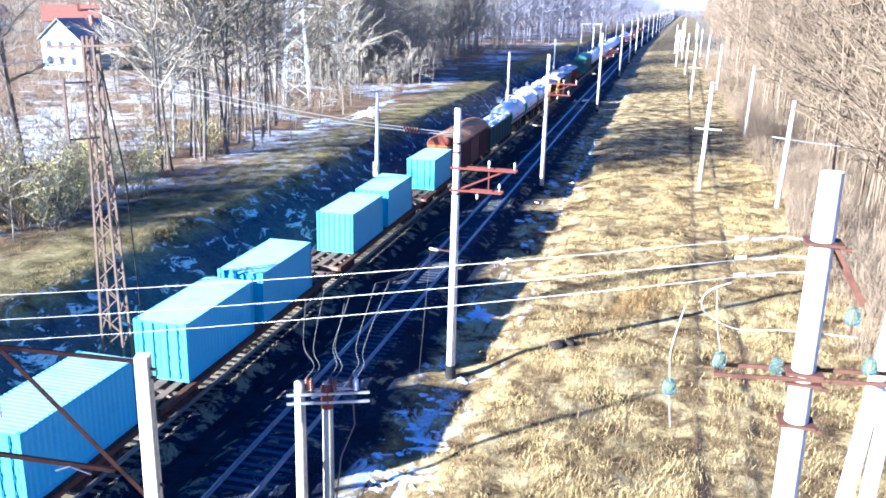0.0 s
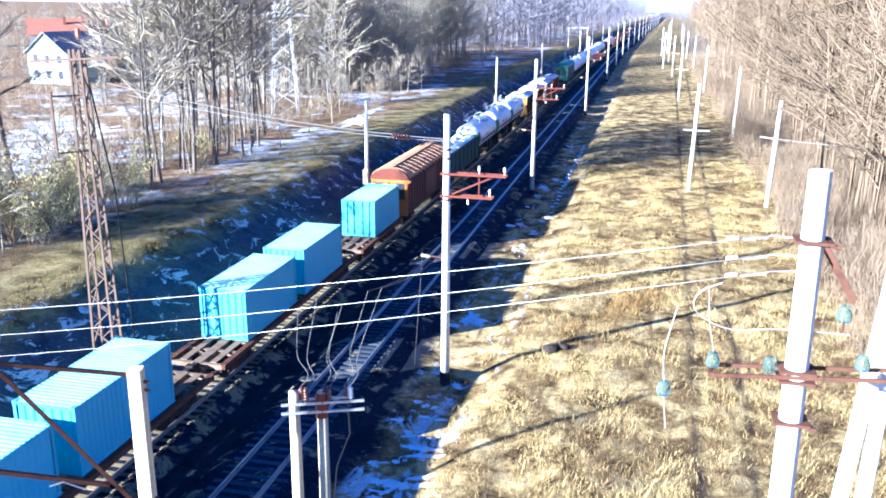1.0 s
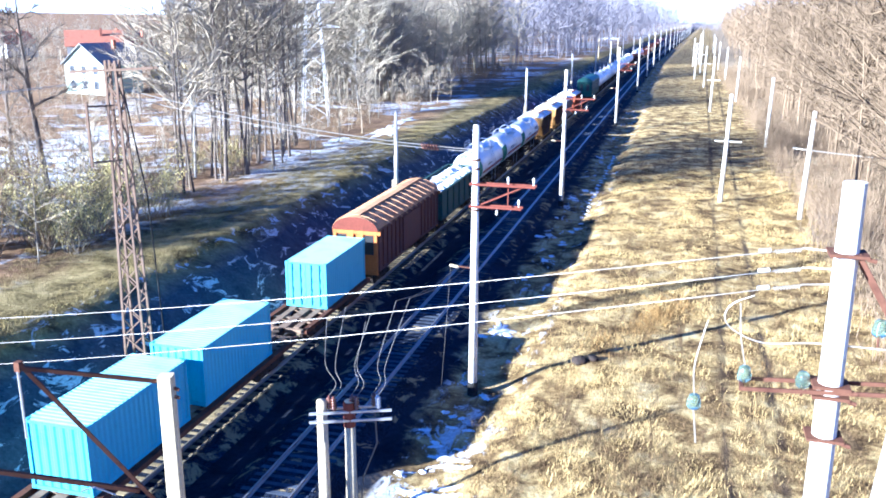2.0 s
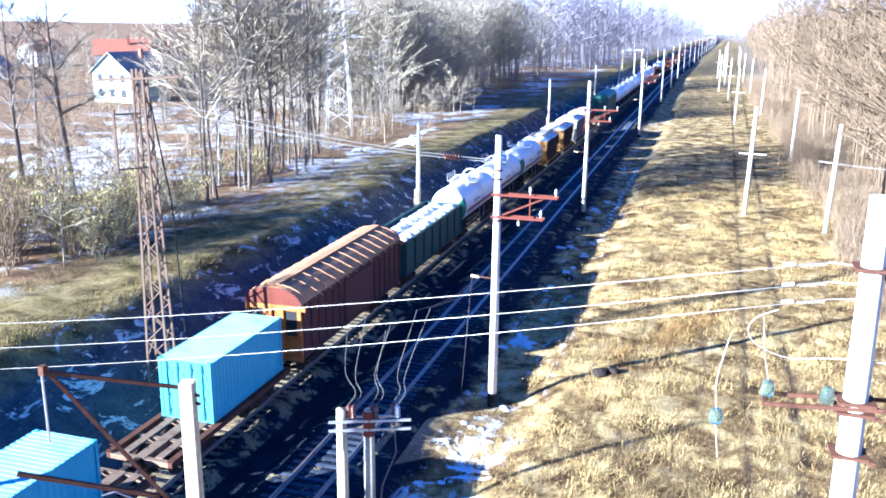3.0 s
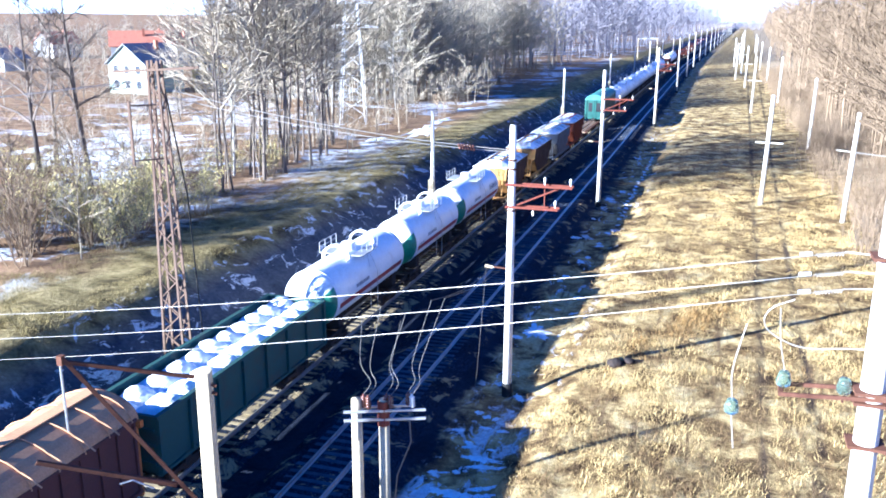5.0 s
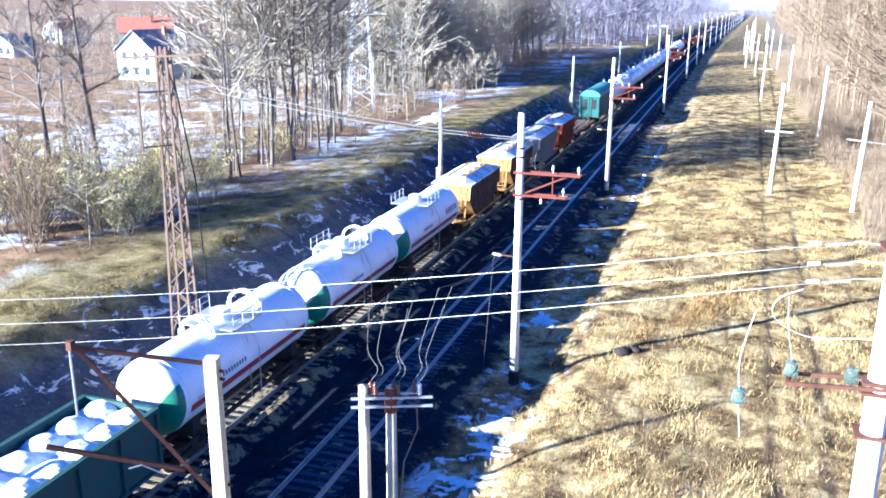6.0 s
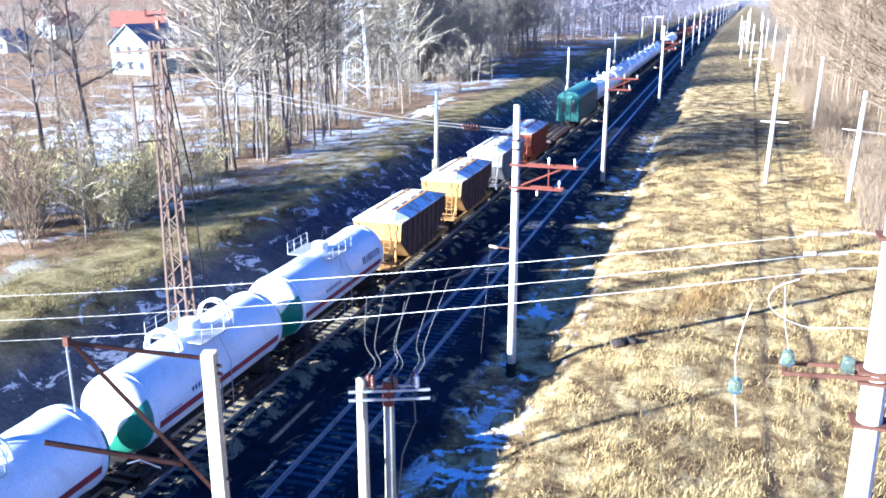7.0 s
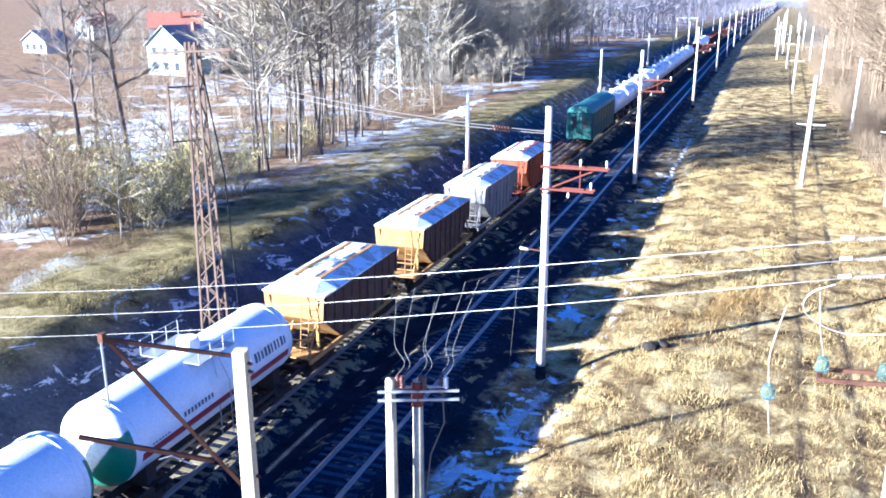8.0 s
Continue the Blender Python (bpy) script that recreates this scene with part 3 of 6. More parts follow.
def arch(half, z_side, rise, n=12):
    """Points of a vaulted roof from one eave to the other."""
    return [(half * math.cos(math.pi * (1 - k / n)), z_side + rise * math.sin(math.pi * k / n)) for k in range(n + 1)]


def build_covered_wagon():
    L = 13.9
    w = thing("covered_wagon", "rust-brown covered freight wagon with a ribbed vaulted roof", "freight wagon", "freight wagons")
    bm = bmesh.new()
    box(bm, -1.5, 0.06, 1.28, 1.5, L - 0.06, 3.92)
    part("body", bm, BROWN, w)
    roof = arch(1.56, 3.88, 0.86, 14)
    bm = bmesh.new()
    loft(bm, [[(x, y, z) for x, z in roof] for y in (-0.08, L + 0.08)])
    part("roof", bm, BROWN_ROOF, w, "rusty vaulted sheet-steel roof")
    for a, b in ((-0.11, -0.084), (L + 0.084, L + 0.11)):
        bm = bmesh.new()
        loft(bm, [[(x, y, z) for x, z in arch(1.54, 3.885, 0.85, 14)] for y in (a, b)])
        part("roof_gable", bm, REDLEAD, w, "red-brown gable plate")
    for k in range(13):
        y = 0.3 + k * (L - 0.6) / 12
        bm = bmesh.new()
        pts = arch(1.6, 3.9, 0.88, 12)
        tube(bm, [(x, y, z + 0.005) for x, z in pts], 0.026, 5)
        part("roof_rib", bm, BROWN_ROOF, w)
        if 0 < k < 12:
            bm = bmesh.new()
            tube(bm, [(1.3, y, 4.44), (1.62, y, 4.30), (1.98, y, 4.08)], 0.03, 5)
            part("roof_bracket", bm, BROWN_ROOF, w, "thin bracket reaching out over the eave")
    bm = bmesh.new()
    box(bm, -0.22, 0.2, 4.80, 0.22, L - 0.2, 4.84)
    part("roof_walkway", bm, BROWN_ROOF, w)
    for sx in (-1, 1):
        for k in range(17):
            y = 0.1 + k * (L - 0.3) / 16
            bm = bmesh.new()
            a, b = sorted((sx * 1.5, sx * 1.575))
            box(bm, a, y, 1.25, b, y + 0.1, 3.86)
            part("side_stake", bm, BROWN, w)
        bm = bmesh.new()
        a, b = sorted((sx * 1.5, sx * 1.6))
        box(bm, a, L / 2 - 1.9, 1.25, b, L / 2 + 1.9, 3.7)
        part("sliding_door", bm, BROWN, w)
        bm = bmesh.new()
        box(bm, a, 0.06, 3.86, b, L - 0.06, 3.97)
        box(bm, a, 0.06, 1.2, b, L - 0.06, 1.32)
        part("side_beam", bm, BROWN, w)
    for y, d in ((0.06, -1), (L - 0.06, 1)):
        bm = bmesh.new()
        a, b = sorted((y, y + d * 0.05))
        box(bm, -1.5, a, 1.25, 1.5, b, 3.62)
        part("end_wall", bm, END_ORANGE, w, "orange-brown plank end wall")
        for x in (-1.22, 0.62):
            bm = bmesh.new()
            a, b = sorted((y + d * 0.05, y + d * 0.07))
            box(bm, x, a, 2.3, x + 0.6, b, 3.56)
            part("vent_hatch", bm, DARK, w, "dark ventilation hatch")
        for x in (-1.48, -0.3, 0.35, 1.28):
            bm = bmesh.new()
            a, b = sorted((y + d * 0.05, y + d * 0.17))
            box(bm, x, a, 1.1, x + 0.2, b, 3.9)
            part("end_post", bm, END_ORANGE, w, "orange-brown steel end post")
        bm = bmesh.new()
        a, b = sorted((y, y + d * 0.16))
        box(bm, -1.5, a, 3.62, 1.72, b, 3.86)
        part("end_beam", bm, END_ORANGE, w)
        bm = bmesh.new()
        box(bm, -1.5, a, 1.0, 1.5, b, 1.25)
        part("end_beam", bm, END_ORANGE, w)
    bm = bmesh.new()
    box(bm, -0.25, 0, 0.8, 0.25, L, 1.15)
    part("center_sill", bm, UNDERFRAME, w)
    running_gear(w, (2.2, L - 2.2), (0, L))
    return w


def build_gondola(paint_side, load, label):
    L = 13.4
    w = thing("gondola_wagon", label, "open wagon", "freight wagons")
    for sx in (-1, 1):
        bm = bmesh.new()
        a, b = sorted((sx * 1.44, sx * 1.50))
        box(bm, a, 0, 1.3, b, L, 3.42)
        part("side_wall", bm, paint_side, w)
        for k in range(8):
            y = 0.02 + k * (L - 0.18) / 7
            bm = bmesh.new()
            a, b = sorted((sx * 1.50, sx * 1.62))
            box(bm, a, y, 1.22, b, y + 0.14, 3.36)
            part("side_stake", bm, paint_side, w)
        bm = bmesh.new()
        a, b = sorted((sx * 1.42, sx * 1.6))
        box(bm, a, -0.02, 3.36, b, L + 0.02, 3.50)
        box(bm, a, -0.02, 1.2, b, L + 0.02, 1.32)
        part("side_beam", bm, paint_side, w)
    for y in (0.0, L - 0.07):
        bm = bmesh.new()
        box(bm, -1.44, y, 1.2, 1.44, y + 0.07, 3.42)
        part("end_wall", bm, paint_side, w)
        bm = bmesh.new()
        box(bm, -1.46, y - 0.03, 3.36, 1.46, y + 0.1, 3.5)
        for zz in (1.6, 2.3, 2.9):
            ya, yb = (y - 0.08, y) if y == 0 else (y + 0.07, y + 0.15)
            box(bm, -1.44, ya, zz, 1.44, yb, zz + 0.12)
        part("end_rib", bm, paint_side, w)
    bm = bmesh.new()
    box(bm, -1.44, 0, 1.22, 1.44, L, 1.3)
    box(bm, -0.25, 0, 0.85, 0.25, L, 1.22)
    part("floor", bm, UNDERFRAME, w)
    if load is not None:
        nx, ny = 20, 110
        verts, faces = [], []
        for j in range(ny + 1):
            for i in range(nx + 1):
                x, y = -1.43 + 2.86 * i / nx, 0.08 + (L - 0.16) * j / ny
                e = min(1.0, 3.0 * min(i, nx - i) / nx + 0.35)
                sack = abs(math.sin(math.pi * (x + 1.43) / 1.43 + 0.3 * noise.noise((0, y, 1.0))) * math.sin(math.pi * y / 1.25 + 0.8 * noise.noise((x * 0.6, y * 0.3, 4.0)))) ** 0.6
                z = 2.95 + 0.12 * e + 0.42 * sack + 0.10 * noise.noise((x * 1.3, y * 0.9, 2.0)) + 0.04 * noise.noise((x * 4, y * 4, 7.0))
                verts.append((x, y, z))
        for j in range(ny):
            for i in range(nx):
                a = j * (nx + 1) + i
                faces.append((a, a + 1, a + nx + 2, a + nx + 1))
        part_of("load", mesh_from("load", verts, faces, load), w, label="lumpy load of white sacks")
    running_gear(w, (2.2, L - 2.2), (0, L))
    return w


def build_tank_wagon(L, plain=False, arches=True, lettered=False):
    w = thing("tank_wagon", "white tank wagon with green end patch and dark red stripe" if not plain else "plain white tank wagon", "tank wagon", "freight wagons")
    R, zc, n = 1.5, 2.85, 40
    bm = bmesh.new()
    y0, y1 = 1.17, L - 1.17
    loft(bm, [[(R * math.cos(k * math.tau / n), y, zc + R * math.sin(k * math.tau / n)) for k in range(n)] for y in (y0, (y0 + y1) / 2, y1)], caps=False)
    part("shell", bm, TANK, w, smooth=True)
    for y, d in ((y0, -1), (y1, 1)):
        bm = bmesh.new()
        rings = []
        for q in range(7):
            a = q / 7 * math.pi / 2
            rings.append([(R * math.cos(a) * math.cos(k * math.tau / n), y + d * 0.62 * math.sin(a), zc + R * math.cos(a) * math.sin(k * math.tau / n)) for k in range(n)])
        vs = loft(bm, rings, caps=False)
        tip = bm.verts.new((0, y + d * 0.62, zc))
        for k in range(n):
            bm.faces.new((vs[-1][k], vs[-1][(k + 1) % n], tip))
        part("tank_head", bm, TANK if plain else HEAD, w, "domed white end with a green patch", smooth=True)
        bm = bmesh.new()
        for yy in (y - d * 0.25,):
            loft(bm, [[((R + rr) * math.cos(k * math.tau / n), yy + dy, zc + (R + rr) * math.sin(k * math.tau / n)) for k in range(n)] for rr, dy in ((-0.02, -0.06), (0.025, -0.05), (0.025, 0.05), (-0.02, 0.06))], caps=False)
        part("shell_band", bm, TANK, w, smooth=True)
    if not plain:
        for side in (0, math.pi):
            bm = bmesh.new()
            ar = [-0.36, -0.29, -0.22, -0.15]
            loft(bm, [[(math.copysign((R + 0.008) * math.cos(a), math.cos(side)), y, zc + (R + 0.008) * math.sin(a)) for a in ar] for y in (y0 + 0.3, y1 - 0.3)], close=False, caps=False)
            part("stripe", bm, STRIPE, w, "dark red stripe along the shell")
        # unreadable writing on the shell
        bm = bmesh.new()
        for k in range(9):
            ya = L * 0.30 + k * 0.2
            loft(bm, [[((R + 0.012) * math.cos(a), y, zc + (R + 0.012) * math.sin(a)) for a in (0.02, 0.08, 0.14)] for y in (ya, ya + 0.12)], close=False, caps=False)
        for k in range(6):
            ya = L * 0.16 + k * 0.16
            loft(bm, [[((R + 0.012) * math.cos(a), y, zc + (R + 0.012) * math.sin(a)) for a in (-0.1, -0.06)] for y in (ya, ya + 0.1)], close=False, caps=False)
        tagged(part("marking", bm, MARK, w, "small dark illegible markings"), kind="stuff")
        if lettered:
            bm = bmesh.new()
            bars = random.Random(len(bpy.data.objects))
            for k in range(10):
                ya = y1 - 2.85 + k * 0.245
                top = bars.choice((0.31, 0.34, 0.34))
                loft(bm, [[((R + 0.012) * math.cos(a), y, zc + (R + 0.012) * math.sin(a)) for a in (0.08, 0.2, top)] for y in (ya, ya + bars.choice((0.11, 0.13, 0.17)))], close=False, caps=False)
            part("maker_mark", bm, MARK, w, "row of dark illegible letters painted on the shell")
    ym = L / 2
    bm = bmesh.new()
    tube(bm, [(0, ym, zc + R - 0.1), (0, ym, zc + R + 0.32), (0, ym, zc + R + 0.38)], [0.42, 0.42, 0.36], 16)
    part("hatch_dome", bm, TANK, w)
    for x in (-0.95, 0.95):
        bm = bmesh.new()
        box(bm, x - 0.35, ym - 1.1, zc + R - 0.12, x + 0.35, ym + 1.1, zc + R - 0.08)
        part("platform", bm, GALVANIZED, w)
    for x in (-1.28, 1.28):
        bm = bmesh.new()
        for y in (-1.1, -0.4, 0.4, 1.1):
            tube(bm, [(x, ym + y, zc + R - 0.1), (x, ym + y, zc + R + 0.5)], 0.02, 5)
        for zz in (0.22, 0.5):
            tube(bm, [(x, ym - 1.1, zc + R + zz), (x, ym + 1.1, zc + R + zz)], 0.018, 5)
        part("railing", bm, GALVANIZED, w)
    if arches:
        for y in (-1.75, 1.75):
            bm = bmesh.new()
            for off in (-0.12, 0.12):
                tube(bm, [(0.75 * math.cos(a), ym + y + off, zc + R - 0.16 + 0.75 * math.sin(a)) for a in [math.pi * k / 12 for k in range(13)]], 0.05, 6)
            part("guard_hoop", bm, TANK, w, "white guard hoop over the shell")
    bm = bmesh.new()
    for x in (1.45, 1.75):
        tube(bm, [(x * 0.97, ym - 0.25 + (x - 1.45), 1.0), (x * 0.97, ym - 0.25 + (x - 1.45), zc + 0.4), (1.2, ym - 0.25 + (x - 1.45), zc + R - 0.1)], 0.02, 5)
    part("ladder", bm, GALVANIZED, w)
    bm = bmesh.new()
    box(bm, -0.3, 0, 0.85, 0.3, L, 1.2)
    for x in (-1.3, 1.3):
        box(bm, x - 0.05, 0.1, 1.0, x + 0.05, L - 0.1, 1.16)
    for y in (0.1, 2.0, L - 2.2, L - 0.3):
        box(bm, -1.35, y, 0.95, 1.35, y + 0.2, 1.2)
    part("underframe", bm, UNDERFRAME, w)
    for y in (2.1, L - 2.1):
        bm = bmesh.new()
        loft(bm, [[(1.2 * s, y - 0.25, zz) for s, zz in ((-1, 1.1), (1, 1.1), (1, 1.9), (0.5, 1.42), (-0.5, 1.42), (-1, 1.9))], [(1.2 * s, y + 0.25, zz) for s, zz in ((-1, 1.1), (1, 1.1), (1, 1.9), (0.5, 1.42), (-0.5, 1.42), (-1, 1.9))]])
        part("saddle", bm, UNDERFRAME, w)
    running_gear(w, (2.0, L - 2.0), (0, L))
    return w


def build_hopper(side, end, label):
    L, e = 10.9, 1.25
    w = thing("hopper_wagon", label, "hopper wagon", "freight wagons")
    # the body narrows towards both ends below the eaves
    bm = bmesh.new()
    ys = (e, 3.3, L - 3.3, L - e)
    lows = (2.75, 1.25, 1.25, 2.75)
    loft(bm, [[(-1.48, y, z), (1.48, y, z), (1.56, y, 3.86), (-1.56, y, 3.86)] for y, z in zip(ys, lows)])
    part("body", bm, side, w)
    for y, ya, d in ((e, 3.3, -1), (L - e, L - 3.3, 1)):
        bm = bmesh.new()
        yo = y + d * 0.02
        yb = ya + d * 0.02
        loft(bm, [[(-1.5, yo, 2.75), (1.5, yo, 2.75), (1.58, yo, 3.9), (-1.58, yo, 3.9)], [(-1.5, yo + d * 0.05, 2.75), (1.5, yo + d * 0.05, 2.75), (1.58, yo + d * 0.05, 3.9), (-1.58, yo + d * 0.05, 3.9)]])
        part("end_wall", bm, end, w, "sunlit pale end wall")
        bm = bmesh.new()
        loft(bm, [[(-1.46, yo, 2.72), (1.46, yo, 2.72), (1.3, yb, 1.24), (-1.3, yb, 1.24)], [(-1.46, yo + d * 0.05, 2.7), (1.46, yo + d * 0.05, 2.7), (1.3, yb + d * 0.05, 1.2), (-1.3, yb + d * 0.05, 1.2)]])
        part("slope_sheet", bm, end, w)
        for x in (-1.3, 1.25):
            bm = bmesh.new()
            beam(bm, (x, yo + d * 0.08, 3.7), (x * 0.8, yo + d * -0.3, 1.2), 0.12, 0.12)
            part("end_stay", bm, end, w)
        for x in (-1.2, 0.0, 1.2):
            bm = bmesh.new()
            beam(bm, (x, y + d * 1.0, 1.2), (x, y + d * 0.2, 2.6), 0.07, 0.07)
            part("end_strut", bm, end, w)
        for zz in (1.6, 2.0):
            bm = bmesh.new()
            beam(bm, (-1.3, y + d * 0.95, zz), (1.3, y + d * 0.95, zz), 0.05, 0.05)
            part("handrail", bm, end, w)
        bm = bmesh.new()
        box(bm, -1.4, min(y, y + d * 1.15), 1.16, 1.4, max(y, y + d * 0.7), 1.22)
        part("end_platform", bm, end, w)
        bm = bmesh.new()
        for x in (0.55, 0.95):
            tube(bm, [(x, y + d * 0.62, 1.2), (x, y + d * 0.25, 3.95)], 0.025, 5)
        for k in range(8):
            zz = 1.5 + k * 0.3
            tube(bm, [(0.55, y + d * (0.62 - 0.135 * (zz - 1.2)), zz), (0.95, y + d * (0.62 - 0.135 * (zz - 1.2)), zz)], 0.018, 5)
        part("ladder", bm, end, w)
    bm = bmesh.new()
    roof = [(-1.62, 3.84), (-1.62, 3.92), (-0.75, 4.28), (0.75, 4.28), (1.62, 3.92), (1.62, 3.84)]
    hip = [(-1.62, 3.84), (-1.62, 3.90), (-1.1, 3.93), (1.1, 3.93), (1.62, 3.90), (1.62, 3.84)]
    loft(bm, [[(x, y, z) for x, z in shape] for y, shape in ((e - 0.1, hip), (e + 1.2, roof), (L - e - 1.2, roof), (L - e + 0.1, hip))])
    part("roof", bm, HOPPER_ROOF, w, "hipped roof with patches of snow")
    for k in range(4):
        bm = bmesh.new()
        y = e + 1.3 + k * (L - 2 * e - 2.6 - 1.0) / 3
        box(bm, -0.42, y, 4.27, 0.42, y + 1.0, 4.36)
        part("loading_hatch", bm, HOPPER_ROOF, w, bevel=0.02)
    for x in (-0.68, 0.68):
        bm = bmesh.new()
        box(bm, x - 0.1, e + 1.2, 4.3, x + 0.1, L - e - 1.2, 4.33)
        part("roof_walkway", bm, end, w)
    for sx in (-1, 1):
        for k in range(10):
            y = e + 0.1 + k * (L - 2 * e - 0.3) / 9
            zlow = 1.25 if 3.3 <= y <= L - 3.3 else (2.75 - 1.5 * min(1, (min(y, L - y) - e) / 2.05))
            bm = bmesh.new()
            loft(bm, [[(sx * (1.46 + 0.0307 * (z - 1.25)), yy, z) for yy in (y, y + 0.1)] + [(sx * (1.56 + 0.0307 * (z - 1.25)), yy, z) for yy in (y + 0.1, y)] for z in (zlow, 3.84)])
            part("side_stake", bm, side, w)
        bm = bmesh.new()
        a, b = sorted((sx * 1.3, sx * 1.42))
        box(bm, a, 0.05, 0.98, b, L - 0.05, 1.22)
        part("side_sill", bm, end, w)
    bm = bmesh.new()
    box(bm, -0.25, 0, 0.85, 0.25, L, 1.2)
    for y in (3.6, 5.9):
        loft(bm, [[(-1.1, y, 1.26), (1.1, y, 1.26), (1.1, y + 1.5, 1.26), (-1.1, y + 1.5, 1.26)], [(-0.7, y + 0.4, 0.45), (0.7, y + 0.4, 0.45), (0.7, y + 1.1, 0.45), (-0.7, y + 1.1, 0.45)]])
    part("discharge_chute", bm, UNDERFRAME, w)
    running_gear(w, (1.7, L - 1.7), (0, L))
    return w


def build_service_wagon():
    L = 15.6
    w = thing("service_wagon", "green service wagon with a rounded roof", "freight wagon", "freight wagons")
    bm = bmesh.new()
    box(bm, -1.5, 0.1, 1.1, 1.5, L - 0.1, 4.15)
    part("body", bm, GREEN_BOX, w)
    bm = bmesh.new()
    loft(bm, [[(x, y, z) for x, z in arch(1.56, 4.12, 0.9, 14)] for y in (-0.02, L + 0.02)])
    part("roof", bm, GREEN_ROOF, w, smooth=False)
    for x in (-0.95, 0.35):
        bm = bmesh.new()
        box(bm, x, 0.06, 2.3, x + 0.6, 0.11, 3.7)
        part("end_window", bm, DARK, w)
    for x in (-1.45, -0.28, 0.05, 1.15):
        bm = bmesh.new()
        box(bm, x, 0.0, 1.1, x + 0.24, 0.1, 4.15)
        part("end_post", bm, GREEN_BOX, w)
    for sx in (-1, 1):
        for k in range(6):
            bm = bmesh.new()
            a, b = sorted((sx * 1.49, sx * 1.515))
            box(bm, a, 1.6 + k * 2.2, 2.5, b, 2.5 + k * 2.2, 3.7)
            part("window", bm, DARK, w)
        for k in range(9):
            bm = bmesh.new()
            a, b = sorted((sx * 1.5, sx * 1.55))
            box(bm, a, 0.2 + k * 1.88, 1.05, b, 0.3 + k * 1.88, 4.12)
            part("side_stake", bm, GREEN_BOX, w)
    bm = bmesh.new()
    box(bm, -0.3, 0, 0.8, 0.3, L, 1.1)
    part("center_sill", bm, UNDERFRAME, w)
    running_gear(w, (2.2, L - 2.2), (0, L))
    return w


def build_train():
    f = build_flat_wagon(18.6, "long rusty flat wagon with an open beam floor")
    rolling(copy_thing(f, pose(0, 0, 0)), X_TRAIN, 7.0)
    rolling(f, X_TRAIN, 26.6)
    rolling(copy_thing(f, pose(0, 0, 0)), X_TRAIN, 46.2)
    rolling(build_flat_wagon(9.6, "short rusty flat wagon with an open beam floor"), X_TRAIN, 65.8)
    a = build_container(True)
    b = build_container(False)
    rolling(a, X_TRAIN, 29.1, 1.235)
    rolling(b, X_TRAIN, 49.0, 1.235)
    for src, s in ((a, 19.5), (b, 36.25), (b, 56.25), (a, 69.05)):
        rolling(copy_thing(src, pose(0, 0, 0)), X_TRAIN, s, 1.235)
    rolling(build_covered_wagon(), X_TRAIN, 76.7)
    rolling(build_gondola(GREEN, SNOW, "dark green open wagon heaped with a white load"), X_TRAIN, 91.6)
    rolling(build_tank_wagon(12.0), X_TRAIN, 105.5)
    rolling(build_tank_wagon(11.5), X_TRAIN, 117.55)
    rolling(build_tank_wagon(12.3, arches=False, lettered=True), X_TRAIN, 128.75)
    rolling(build_hopper(HOPPER_BROWN, HOPPER_SAND, "brown hopper wagon with sand-coloured sloping ends"), X_TRAIN, 141.5)
    rolling(build_hopper(HOPPER_BROWN, HOPPER_SAND, "dusty brown hopper wagon with pale sloping ends"), X_TRAIN, 153.95)
    rolling(build_hopper(HOPPER_GREY, HOPPER_GREY, "grey hopper wagon with snow on its roof"), X_TRAIN, 166.05)
    rolling(build_hopper(HOPPER_RED, HOPPER_RED, "red hopper wagon with snow on its roof"), X_TRAIN, 177.65)
    rolling(build_flat_wagon(13.4, "low empty flat wagon with an open beam floor"), X_TRAIN, 191.5)
    rolling(build_service_wagon(), X_TRAIN, 208.5)
    t2 = build_tank_wagon(11.9, plain=True, arches=False)
    rolling(t2, X_TRAIN, 225.2)
    far_gondola = build_gondola(BROWN, None, "empty rust-brown open wagon")
    s = 237.2
    rolling(far_gondola, X_TRAIN, s + 10 * 12.0)
    for k in range(10):
        rolling(copy_thing(t2, pose(0, 0, 0)), X_TRAIN, s + k * 12.0)
    s += 10 * 12.0 + 14.4
    rolling(copy_thing(far_gondola, pose(0, 0, 0)), X_TRAIN, s)
    s += 14.4
    for k in range(3):
        rolling(copy_thing(t2, pose(0, 0, 0)), X_TRAIN, s + k * 12.0)
    s += 36
    for k in range(9):
        rolling(copy_thing(far_gondola, pose(0, 0, 0)), X_TRAIN, s + k * 14.4)


build_train()


